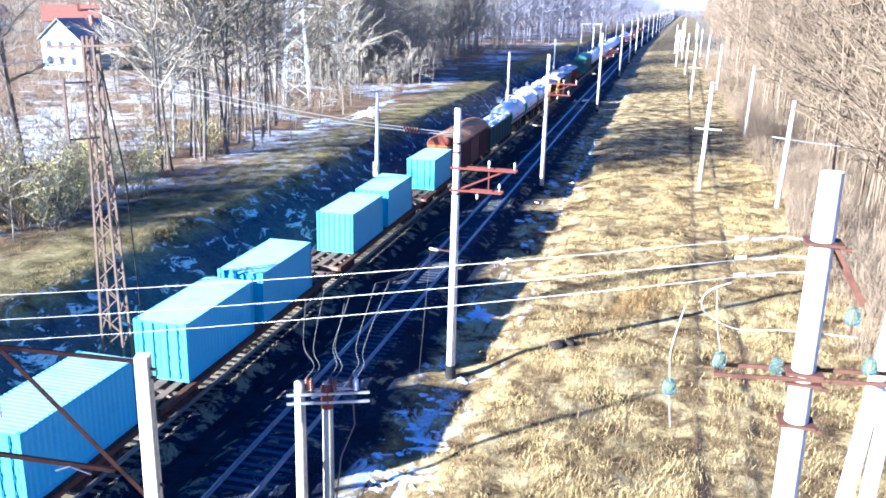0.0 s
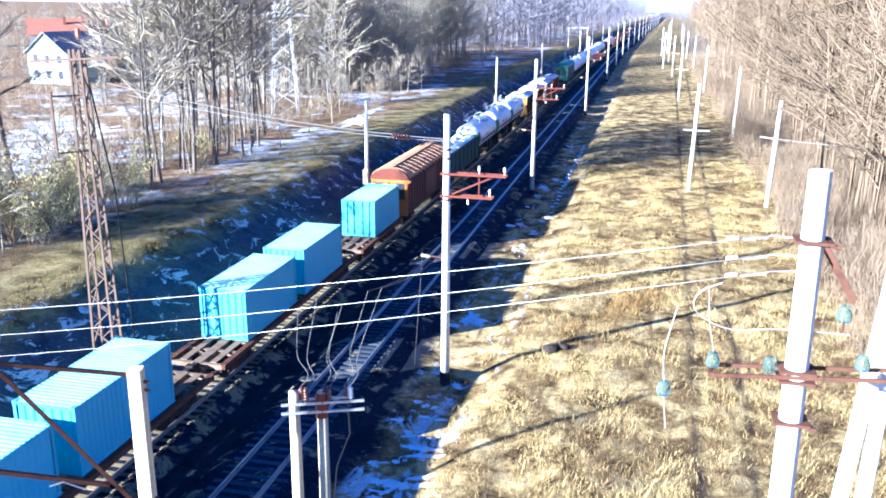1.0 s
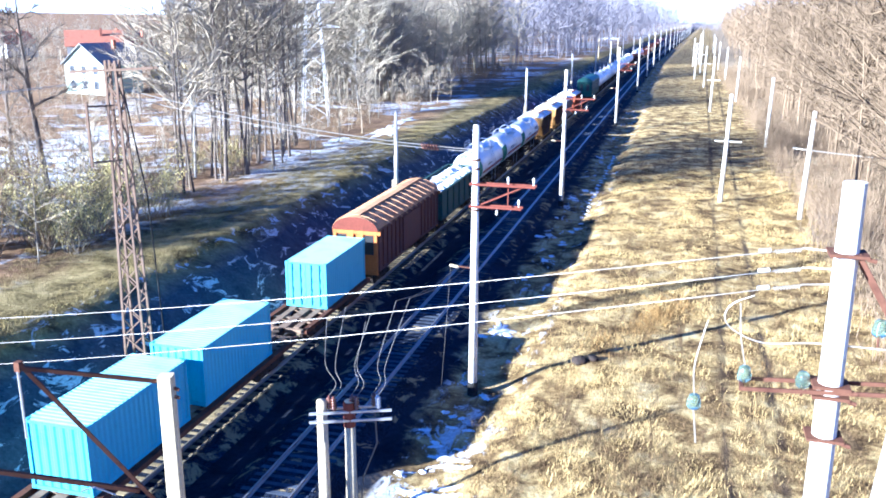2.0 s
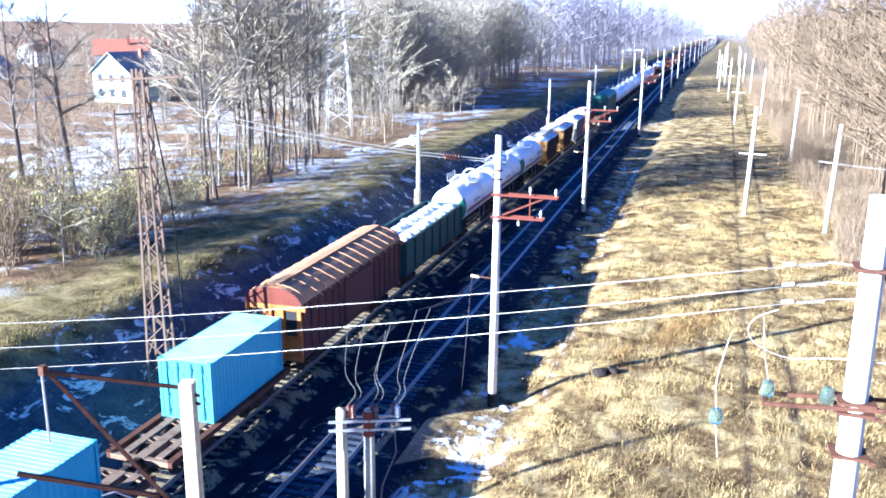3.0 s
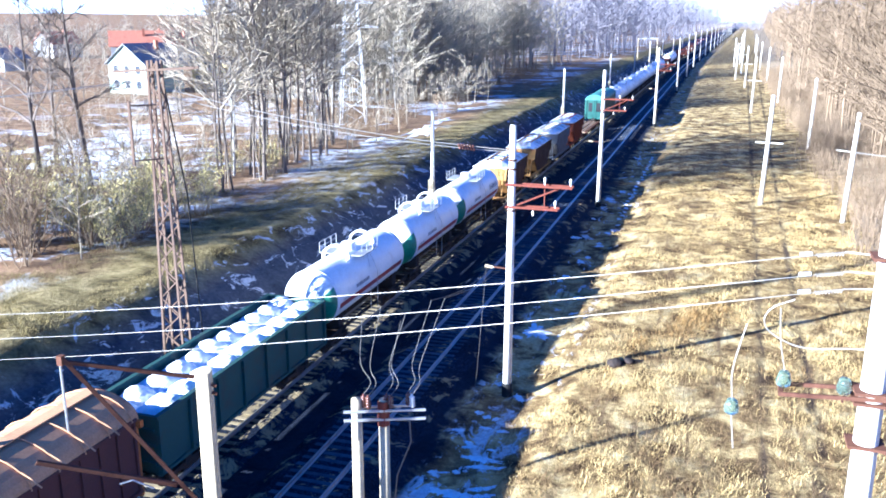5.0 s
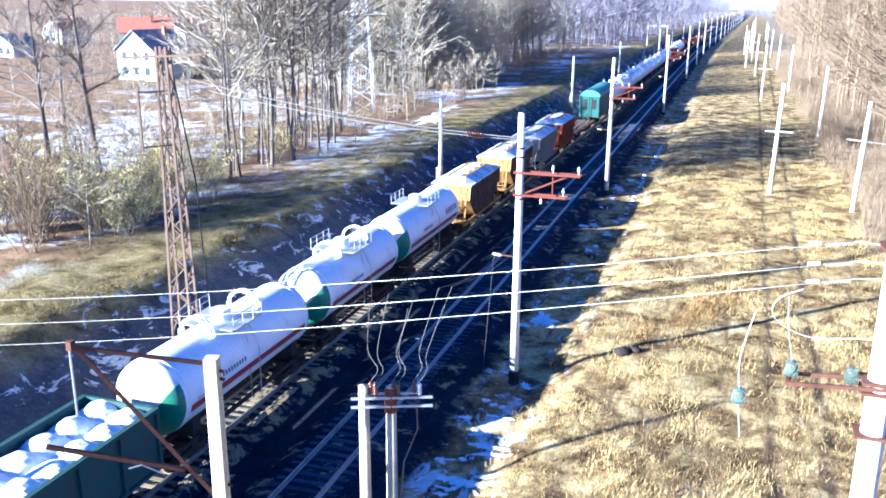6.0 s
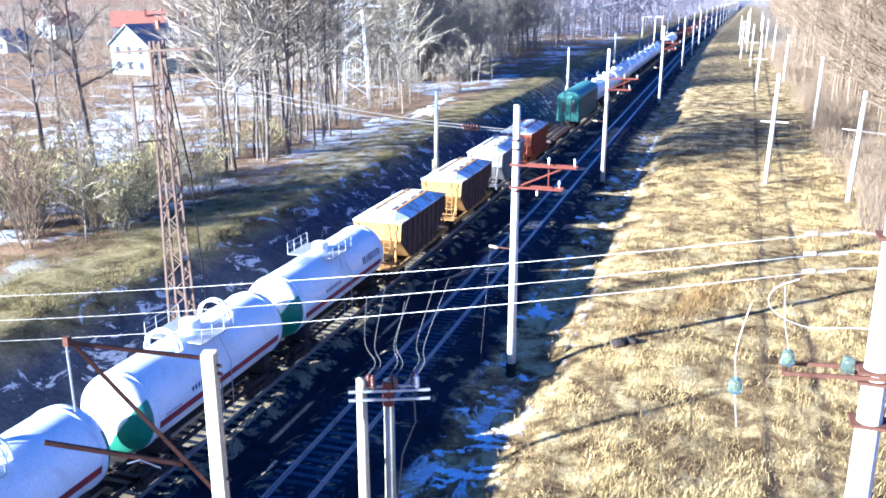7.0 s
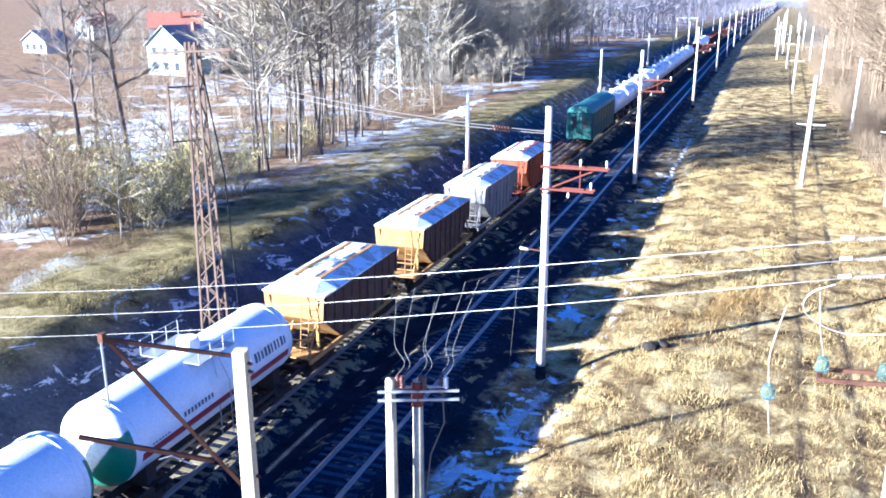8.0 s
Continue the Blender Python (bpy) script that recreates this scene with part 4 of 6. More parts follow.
# ---- masts and poles ----
def build_mast(height):
    m = thing("catenary_mast", "pale round concrete railway mast with a red steel bracket", "mast", "masts beside the track")
    bm = bmesh.new()
    tube(bm, [(0, 0, 0.55), (0, 0, height)], [0.215, 0.15], 16)
    part("shaft", bm, WHITEWASH, m, smooth=True)
    bm = bmesh.new()
    tube(bm, [(0, 0, -1.0), (0, 0, 0.55)], [0.26, 0.25], 16)
    part("footing", bm, BLACKBASE, m, "black tarred foot")
    z = 10.25
    bm = bmesh.new()
    for zz, l in ((z, 2.75), (z - 1.02, 2.15)):
        for yy in (-0.21, 0.21):
            box(bm, -0.25, yy - 0.025, zz - 0.05, l, yy + 0.025, zz + 0.05)
    beam(bm, (0.25, 0, z - 0.95), (2.2, 0, z - 0.05), 0.07, 0.07)
    beam(bm, (1.5, 0, z - 1.0), (1.5, 0, z), 0.05, 0.05)
    part("bracket", bm, REDLEAD, m, "red-painted steel bracket")
    for x, zz, up in ((1.5, z + 0.05, 1), (2.65, z + 0.05, 1), (2.0, z - 0.97, 1), (1.0, z - 1.07, -1)):
        bm = bmesh.new()
        tube(bm, [(x, 0, zz), (x, 0, zz + up * 0.1), (x, 0, zz + up * 0.14), (x, 0, zz + up * 0.3), (x, 0, zz + up * 0.34)], [0.03, 0.03, 0.06, 0.055, 0.025], 10)
        part("insulator", bm, WHITEWASH, m, "pale pin insulator")
    bm = bmesh.new()
    beam(bm, (-0.1, 0, 6.25), (-1.0, 0, 6.3), 0.06, 0.06)
    part("side_arm", bm, RUST, m)
    bm = bmesh.new()
    tube(bm, [(-0.75, 0, 6.26), (-0.82, 0, 6.26), (-1.15, 0, 6.3), (-1.2, 0, 6.3)], [0.04, 0.075, 0.075, 0.03], 10)
    part("arm_insulator", bm, CONCRETE, m)
    for zz in (11.3, 10.9, 9.0):
        bm = bmesh.new()
        tube(bm, [(0, 0, zz), (0, 0, zz + 0.08)], 0.2, 12)
        part("steel_band", bm, RUST, m, "dark steel band")
    return m


def build_masts():
    first = build_mast(12.9)
    first.matrix_basis = pose(-8.62, 36.9, -0.55)
    spots = [(-10.3, 80.4), (-10.1, 146.0), (-10.2, 216.0)] + [(-10.2, 216.0 + 54 * k) for k in range(1, 16)]
    for x, y in spots:
        copy_thing(first, pose(x + bend(y), y, -0.55, 0, 0, 0))


def build_pole(height, r0, r1, label, arm=False):
    p = thing("utility_pole", label, "utility pole", "poles along the line")
    bm = bmesh.new()
    tube(bm, [(0, 0, -0.8), (0, 0, height)], [r0, r1], 12)
    part("shaft", bm, WHITEWASH, p, smooth=True)
    if arm:
        bm = bmesh.new()
        beam(bm, (-1.1, 0, height * 0.58), (1.3, 0, height * 0.58), 0.1, 0.1)
        part("cross_bar", bm, WHITEWASH, p)
    return p


def build_poles():
    a = build_pole(10.3, 0.22, 0.17, "pale concrete pole standing in dry grass", True)
    a.matrix_basis = pose(4.4, 83, 0, 0, 1.0, 0)
    b = build_pole(9.4, 0.22, 0.17, "pale concrete pole beside the dry brush")
    b.matrix_basis = pose(10.8, 77.5, 0.1, 0, 1.5, 0)
    for x, y in ((5.6, 168), (5.6, 230), (5.6, 290), (5.7, 350), (5.8, 420), (6, 500), (6, 580), (3.6, 260), (3.6, 330)):
        copy_thing(a, pose(x + bend(y), y, 0, 0, 0.6, 0))
    for x, y in ((11.6, 121.3), (11.3, 189), (11.6, 250), (11.8, 310), (11.9, 380), (12, 460)):
        copy_thing(b, pose(x + bend(y), y, 0.1, 0, 0.8, 0))
    c = build_pole(8.1, 0.2, 0.15, "slim concrete pole on the cutting edge")
    c.matrix_basis = pose(-24.0, 71.4, 0.9)
    bm = bmesh.new()
    box(bm, -0.35, -0.25, -0.7, 0.15, 0.25, 2.0)
    part("footing", bm, CONCRETE, c, bevel=0.03)
    for x, y in ((-24.4, 140), (-25, 205), (-25, 262), (-25, 315), (-25, 372), (-25, 430), (-25, 490)):
        copy_thing(c, pose(x + bend(y), y, 0.9))


def lattice_mast(name, label, base_w, top_w, height, panels, leg, material):
    m = thing(name, label, "lattice mast")
    def corner(k, z):
        w = base_w + (top_w - base_w) * z / height
        sx, sy = ((-1, -1), (1, -1), (1, 1), (-1, 1))[k]
        return (sx * w / 2, sy * w / 2, z)
    for k in range(4):
        bm = bmesh.new()
        beam(bm, corner(k, -1.2), corner(k, height), leg, leg)
        part("leg", bm, material, m)
    for k in range(4):
        bm = bmesh.new()
        for j in range(panels):
            z0, z1 = height * j / panels, height * (j + 1) / panels
            a, b = (k, (k + 1) % 4) if j % 2 == 0 else ((k + 1) % 4, k)
            beam(bm, corner(a, z0), corner(b, z1), leg * 0.55, leg * 0.55)
        tagged(part("lacing", bm, material, m), kind="stuff")
    return m


def build_lattices():
    m = lattice_mast("lattice_mast", "rusty brown lattice steel mast on the cutting slope", 0.95, 0.42, 14.1, 17, 0.1, LATTICE)
    m.matrix_basis = pose(-23.65, 32.2, 1.0, 0, 0, 12)
    bm = bmesh.new()
    for yy in (-0.25, 0.25):
        beam(bm, (-1.9, yy, 13.6), (1.9, yy, 13.8), 0.09, 0.09)
    part("cross_arm", bm, LATTICE, m)
    bm = bmesh.new()
    beam(bm, (-0.9, -0.9, 9.6), (-0.9, -0.9, 12.4), 0.1, 0.1)
    beam(bm, (-0.9, -0.9, 9.8), (0.2, 0, 9.8), 0.07, 0.07)
    beam(bm, (-0.9, -0.9, 12.2), (0.2, 0, 12.2), 0.07, 0.07)
    part("outrigger", bm, LATTICE, m)
    bm = bmesh.new()
    tube(bm, [(0.25, 0.3, 12.8), (0.75, 0.7, 8.0), (0.95, 0.9, -0.6)], 0.035, 6)
    part("down_cable", bm, BLACKBASE, m, "dark cable running down the mast")
    p = lattice_mast("power_pylon", "tall pale lattice steel power pylon among bare trees", 3.4, 0.9, 21.5, 11, 0.11, PYLON)
    p.matrix_basis = pose(-46.0, 104.0, 2.7, 0, 0, 18)
    for z, l in ((13.0, 3.4), (16.0, 2.8), (18.8, 2.2)):
        bm = bmesh.new()
        for yy in (-0.4, 0.4):
            beam(bm, (-l, 0, z), (0, yy, z + 0.5), 0.1, 0.1)
            beam(bm, (l, 0, z), (0, yy, z + 0.5), 0.1, 0.1)
            beam(bm, (-l, 0, z), (l, 0, z), 0.09, 0.09)
        part("cross_arm", bm, PYLON, p)
    g = thing("signal_gantry", "thin steel portal gantry over far tracks", "gantry")
    g.matrix_basis = pose(-26.5, 322, 0)
    for x in (-3.4, 3.4):
        bm = bmesh.new()
        tube(bm, [(x, 0, -0.5), (x, 0, 10.0)], 0.16, 8)
        part("post", bm, CONCRETE, g)
    bm = bmesh.new()
    box(bm, -3.6, -0.15, 9.8, 3.6, 0.15, 10.1)
    part("crossbeam", bm, GALVANIZED, g)


def wire(name, label, pts, r=0.012, material=None, n=5):
    bm = bmesh.new()
    tube(bm, pts, r, n)
    ob = new(name, mesh_of(name, bm, material or WIRE, True))
    return tagged(ob, label, "wire")


def sagging(a, b, sag, n=16):
    a, b = Vector(a), Vector(b)
    return [a.lerp(b, k / n) - Vector((0, 0, 4 * sag * (k / n) * (1 - k / n))) for k in range(n + 1)]


def insulator_string(parent, a, b, n, r=0.1, material=None):
    a, b = Vector(a), Vector(b)
    for k in range(n):
        bm = bmesh.new()
        p, q = a.lerp(b, k / n), a.lerp(b, (k + 0.8) / n)
        tube(bm, [p, p.lerp(q, 0.3), p.lerp(q, 0.5), q], [0.04, 0.05, r, 0.04], 10)
        part("disc", bm, material or WHITEWASH, parent, smooth=True)


def build_field_cable():
    wire("overhead_cable", "thick pale cable slung from the pole into the thicket", sagging((9.6, 77.5, 6.35), (22.0, 77.0, 5.7), 0.15, 8), 0.045, WIRE, 6)


build_masts()
build_poles()
build_field_cable()
build_lattices()


# ---- near poles ----
def glass_bell(parent, at, r=0.1):
    bm = bmesh.new()
    x, y, z = at
    tube(bm, [(x, y, z + 0.11), (x, y, z + 0.09), (x, y, z + 0.05), (x, y, z), (x, y, z - 0.06), (x, y, z - 0.09)], [0.03, 0.06, r * 0.82, r, r * 0.93, r * 0.6], 16)
    return part("glass_insulator", bm, GLASS, parent, "green glass bell insulator", smooth=True)


def build_near_pole():
    p = thing("line_pole", "big whitewashed concrete line pole with a rusty crossarm", "utility pole")
    bm = bmesh.new()
    top, low = Vector((1.885, 9.83, 15.26)), Vector((1.99, 9.81, -0.2))
    for a, b, w0, w1 in ((low, top, 0.38, 0.245),):
        tube(bm, [a, b], [w0 / 2, w1 / 2], 20)
    part("shaft", bm, WHITEWASH, p)
    bm = bmesh.new()
    for yy in (-0.17, 0.14):
        beam(bm, (0.92, 9.95 + yy, 12.76), (3.2, 9.78 + yy, 12.99), 0.03, 0.045)
    beam(bm, (0.95, 9.78, 12.765), (0.95, 10.1, 12.765), 0.04, 0.05)
    part("crossarm", bm, RUST, p, "rusty double steel crossarm")
    bm = bmesh.new()
    beam(bm, (2.0, 9.75, 14.48), (2.38, 9.7, 13.85), 0.05, 0.05)
    beam(bm, (1.98, 9.95, 14.48), (2.42, 9.9, 13.75), 0.05, 0.05)
    part("stay_bracket", bm, RUST, p)
    for z in (14.45, 12.9, 12.78, 12.25):
        bm = bmesh.new()
        box(bm, 1.70, 9.66, z, 2.10, 9.99, z + 0.035)
        tube(bm, [(2.08, 9.7, z), (2.17, 9.68, z - 0.02)], 0.025, 6)
        part("steel_clamp", bm, RUST, p)
    for at in ((0.98, 9.95, 12.88), (1.62, 9.9, 12.9), (2.31, 9.74, 13.66), (2.6, 9.85, 13.05)):
        glass_bell(p, at, 0.085)
    for at in ((0.98, 9.95, 12.78), (1.62, 9.9, 12.8), (2.31, 9.74, 13.55)):
        bm = bmesh.new()
        tube(bm, [(at[0], at[1], at[2] - 0.1), (at[0], at[1], at[2] + 0.05)], 0.014, 6)
        part("pin", bm, RUST, p)
    # hanging bell on a loose lead
    glass_bell(p, (0.44, 9.99, 12.43), 0.09)
    bm = bmesh.new()
    tube(bm, smooth_path([(0.44, 9.99, 12.5), (0.41, 9.99, 12.8), (0.43, 9.99, 13.05), (0.52, 9.98, 13.5)]), 0.008, 6)
    tube(bm, [(0.44, 9.99, 12.36), (0.5, 9.97, 11.9)], 0.008, 6)
    tube(bm, smooth_path([(0.98, 9.95, 12.98), (0.9, 9.95, 13.35), (0.86, 9.95, 13.75)]), 0.006, 6)
    tube(bm, smooth_path([(1.0, 9.95, 13.86), (0.78, 9.96, 13.74), (0.7, 9.96, 13.58), (0.8, 9.96, 13.42), (1.15, 9.93, 13.3), (1.7, 9.86, 13.38), (2.4, 9.75, 13.42)]), 0.007, 6)
    part("jumper_lead", bm, WIRE, p, "loose pale jumper wire")
    # two stay legs
    q = thing("brace_pole", "pair of whitewashed concrete brace legs", "utility pole")
    for a, b in (((3.62, 12.45, 14.6), (2.55, 12.6, 0.0)), ((3.66, 12.4, 14.6), (3.35, 12.5, 0.0))):
        bm = bmesh.new()
        beam(bm, a, b, 0.2, 0.2)
        part("leg", bm, WHITEWASH, q, bevel=0.02)
    # three line wires across the tracks, each tied off on the pole
    for zr, zl, yr in ((14.45, 9.55, 10.05), (14.25, 8.85, 9.95), (14.08, 8.25, 9.85)):
        a = Vector((1.55, yr, zr))
        d = Vector((-22.6, 14.2, zl)) - a
        wire("line_wire", "pale bare aluminium line wire above the tracks", sagging(a, a + d, 0.28, 24), 0.0045)
        h = thing("wire_grip", "coiled steel wire grip tying off a line wire", "wire grip")
        u = d.normalized()
        bm = bmesh.new()
        s = Vector((0, 0, 1))
        t = u.cross(s).normalized()
        pts = [a + u * (0.08 + 0.3 * j / 60) + (s * math.sin(j * 1.0) + t * math.cos(j * 1.0)) * 0.02 - Vector((0, 0, 0.02)) for j in range(61)]
        tube(bm, pts, 0.006, 4)
        part("coil", bm, WIRE, h)
        bm = bmesh.new()
        tube(bm, [a + u * 0.08, Vector((1.82, 9.85, zr + 0.02))], 0.008, 5)
        part("tail", bm, WIRE, h)
        bm = bmesh.new()
        tube(bm, [a + u * 0.42, a + u * 0.55], 0.028, 8)
        part("clamp", bm, GALVANIZED, h)


def build_left_line_pole():
    p = thing("line_pole", "grey concrete line pole on the far side of the tracks", "utility pole")
    bm = bmesh.new()
    tube(bm, [(-22.75, 14.2, -0.6), (-22.75, 14.2, 9.75)], [0.17, 0.12], 12)
    part("shaft", bm, CONCRETE, p, smooth=True)
    for z in (9.5, 8.8, 8.2):
        bm = bmesh.new()
        tube(bm, [(-22.75, 14.2, z), (-22.58, 14.2, z + 0.05)], 0.03, 6)
        part("hook", bm, RUST, p)


def build_twin_poles():
    p = thing("switch_pole_pair", "two concrete poles carrying a high-voltage switch with porcelain insulators", "utility pole")
    for x, y, zt in ((-6.14, 13.69, 9.9), (-5.66, 13.9, 9.86)):
        bm = bmesh.new()
        tube(bm, [(x, y, -0.3), (x, y, zt)], [0.15, 0.1], 12)
        part("shaft", bm, CONCRETE, p, smooth=True)
    bm = bmesh.new()
    for z in (9.68, 9.5):
        beam(bm, (-6.33, 13.5, z), (-4.88, 14.1, z), 0.04, 0.045)
    beam(bm, (-6.3, 13.78, 9.66), (-5.2, 14.22, 9.66), 0.04, 0.045)
    part("crossarm", bm, GALVANIZED, p, "pale steel crossarm pair")
    bm = bmesh.new()
    tube(bm, [(-5.66, 13.88, 9.35), (-5.66, 13.88, 9.85)], 0.118, 12)
    part("rusty_collar", bm, REDLEAD, p, "orange rusty collar")
    for k, (x, y) in enumerate(((-6.02, 13.74), (-5.9, 13.72), (-5.62, 13.9), (-5.5, 13.86), (-5.25, 14.1), (-5.12, 14.02))):
        bm = bmesh.new()
        z = 9.72
        prof = [(0.0, 0.03)]
        for j in range(4):
            prof += [(0.02 + j * 0.058, 0.035), (0.04 + j * 0.058, 0.062), (0.06 + j * 0.058, 0.035)]
        prof.append((0.28, 0.02))
        lean = 0.05 * (-1) ** k
        tube(bm, [(x + lean * h, y, z + h) for h, r in prof], [r for h, r in prof], 10)
        part("insulator", bm, PORCELAIN if k < 5 else WHITEWASH, p, smooth=True)
    for x, y, dx, dz in ((-6.02, 13.74, -0.28, 1.25), (-5.9, 13.72, 0.0, 1.5), (-5.62, 13.9, 0.16, 1.35), (-5.5, 13.86, -0.05, 1.2), (-5.25, 14.1, 0.25, 1.6), (-5.12, 14.02, 0.42, 1.7)):
        bm = bmesh.new()
        tube(bm, smooth_path([(x, y, 9.98), (x + 0.12, y + 0.1, 10.22), (x + dx * 0.3 - 0.06, y + 0.25, 10.5), (x + dx * 0.8, y + 0.5, 10.05 + dz * 0.8), (x + dx, y + 0.7, 10.05 + dz)]), 0.0075, 6)
        part("riser_lead", bm, CABLE, p, "curved grey riser lead")
    bm = bmesh.new()
    tube(bm, [(-5.2, 14.05, 9.6), (-5.15, 14.0, 9.0), (-5.4, 13.9, 8.3), (-5.5, 13.85, 7.2), (-5.52, 13.85, 2.0)], 0.016, 6)
    part("down_cable", bm, CABLE, p)
    # leads go on up and away along the line
    for a, b in (((-5.0, 14.8, 11.65), (-9.6, 36.9, 5.7)), ((-4.7, 14.72, 11.75), (-8.65, 36.9, 6.2))):
        wire("feeder_lead", "thin grey feeder wire from the switch pole to a mast", sagging(a, b, 0.25, 10), 0.008, CABLE)


def build_left_post():
    p = thing("bracket_post", "pale square concrete post with a rusty steel bracket", "utility pole")
    top, low = Vector((-7.98, 11.5, 11.12)), Vector((-7.98, 11.5, -0.4))
    bm = bmesh.new()
    rings = []
    for q, w in ((low, 0.33), (top, 0.245)):
        a = radians(20)
        ring = []
        for i, j in ((-1, -0.75), (-0.75, -1), (0.75, -1), (1, -0.75), (1, 0.75), (0.75, 1), (-0.75, 1), (-1, 0.75)):
            ring.append((q.x + (i * math.cos(a) - j * math.sin(a)) * w / 2, q.y + (i * math.sin(a) + j * math.cos(a)) * w / 2, q.z))
        rings.append(ring)
    loft(bm, rings)
    part("shaft", bm, CONCRETE, p)
    bm = bmesh.new()
    beam(bm, (-8.1, 11.4, 11.04), (-9.66, 10.13, 11.62), 0.06, 0.06)
    part("top_rail", bm, RUST, p, "rusty steel top rail")
    bm = bmesh.new()
    beam(bm, (-8.05, 11.42, 8.45), (-9.64, 10.15, 11.66), 0.06, 0.06)
    part("diagonal", bm, RUST, p, "dark rusty diagonal strut")
    bm = bmesh.new()
    beam(bm, (-8.46, 11.16, 9.06), (-10.1, 9.8, 9.93), 0.07, 0.07)
    part("lower_rail", bm, RUST, p, "rusty steel lower rail")
    bm = bmesh.new()
    tube(bm, [(-9.68, 10.12, 11.6), (-9.68, 10.12, 10.4)], 0.02, 6)
    part("drop_rod", bm, GALVANIZED, p)
    bm = bmesh.new()
    tube(bm, [(-9.1, 10.5, 9.32), (-8.95, 10.65, 9.34), (-8.7, 10.85, 9.12)], 0.014, 6)
    part("hanger", bm, GALVANIZED, p)
    bm = bmesh.new()
    box(bm, -9.72, 10.09, 11.56, -9.62, 10.19, 11.72)
    part("end_plate", bm, RUST, p)
    for z in (10.9, 10.75, 8.7):
        bm = bmesh.new()
        tube(bm, [(-7.84, 11.5, z), (-7.76, 11.52, z - 0.03)], 0.03, 6)
        part("bolt", bm, RUST, p)


build_near_pole()
build_left_line_pole()
build_twin_poles()
build_left_post()


# ---- wires between the masts ----
def build_line_wires():
    for dy, z in ((0.0, 13.9), (0.35, 13.5)):
        a, b = Vector((-23.4, 32.4 + dy, z)), Vector((-8.8, 36.85 + dy * 0.5, 11.25 + (z - 13.9) * 0.3))
        g = thing("tension_wire", "thin pale wire with an insulator string at the mast", "wire")
        pts = sagging(a, b, 0.35, 20)
        bm = bmesh.new()
        tube(bm, pts[:18], 0.02, 5)
        part("conductor", bm, WIRE, g)
        insulator_string(g, pts[17], pts[18], 6, 0.10, PORCELAIN)
        bm = bmesh.new()
        tube(bm, pts[18:], 0.02, 5)
        part("tail", bm, WIRE, g)
    wire("stay_wire", "thin stay wire from the mast arm to the ground", [(-9.75, 36.9, 5.75), (-9.95, 35.9, -0.5)], 0.010, CABLE)
    for x in (-0.05, 0.35):
        wire("line_wire", "thin pale wire running away from the lattice mast", sagging((-24.6 + x, 31.6, 14.2), (-44.0, 12.0, 13.0), 0.4, 8), 0.012, WIRE)


build_line_wires()


# ---- houses ----
def build_house(x, y, turn, w, d, h, rise, wall_mat, roof_mat, label):
    z0 = ground_z(x, y)
    hs = thing("house", label, "house", "houses behind the trees", at=pose(x, y, z0 - 0.1, 0, 0, turn))
    bm = bmesh.new()
    box(bm, -w / 2, -d / 2, -1, w / 2, d / 2, h)
    v = [bm.verts.new(p) for p in ((-w / 2, -d / 2, h), (w / 2, -d / 2, h), (0, -d / 2, h + rise), (-w / 2, d / 2, h), (w / 2, d / 2, h), (0, d / 2, h + rise))]
    bm.faces.new((v[0], v[1], v[2]))
    bm.faces.new((v[3], v[5], v[4]))
    part("wall", bm, wall_mat, hs)
    for s in (-1, 1):
        bm = bmesh.new()
        o = 0.5
        k = rise / (w / 2)
        a = [(s * (w / 2 + o), yy, h - k * o + zz) for zz in (0.02, 0.2) for yy in (-d / 2 - o, d / 2 + o)]
        b = [(0, yy, h + rise + zz) for zz in (0.02, 0.2) for yy in (-d / 2 - o, d / 2 + o)]
        loft(bm, [[a[0], a[1], a[3], a[2]], [b[0], b[1], b[3], b[2]]])
        part("roof", bm, roof_mat, hs)
    bm = bmesh.new()
    box(bm, w * 0.15, d * 0.1, h, w * 0.15 + 0.6, d * 0.1 + 0.6, h + rise + 0.7)
    part("chimney", bm, RED_ROOF, hs)
    for zz in ([1.0, 3.7] if h > 4 else [1.0]):
        for k in (-1, 0, 1):
            win = bmesh.new()
            xx = k * w * 0.3
            box(win, xx - 0.75, -d / 2 - 0.06, zz - 0.1, xx + 0.75, -d / 2 + 0.02, zz + 1.6)
            wf = part("window", win, PLASTER, hs)
            pane = bmesh.new()
            box(pane, xx - 0.6, -d / 2 - 0.075, zz + 0.05, xx + 0.6, -d / 2 - 0.055, zz + 1.45)
            part("pane", pane, WINDOW, wf)
    return hs


def build_houses():
    build_house(-104, 139, -12, 10, 9, 5.6, 3.4, MINT, GREY_ROOF, "mint-green two-storey house with a grey gable roof")
    build_house(-144, 190, -53, 9, 13, 6.2, 3.4, PLASTER, RED_ROOF, "white house with a red tiled gable roof")
    build_house(-96, 152, -5, 8, 8, 5.2, 2.2, YELLOW, GREY_ROOF, "yellow plastered house behind bare trees")
    build_house(-170, 172, -10, 9, 7, 3.2, 2.4, PLASTER, GREY_ROOF, "low white house with a grey roof")
    build_house(-150, 215, -15, 12, 10, 5.5, 3.2, PLASTER, RED_ROOF, "pale distant house with a red roof")
    build_house(-180, 245, -10, 12, 10, 5.5, 3.4, YELLOW, GREY_ROOF, "pale yellow distant house")
    build_house(-205, 230, -20, 12, 10, 4.5, 3.4, PLASTER, RED_ROOF, "distant white house with a red roof")


build_houses()


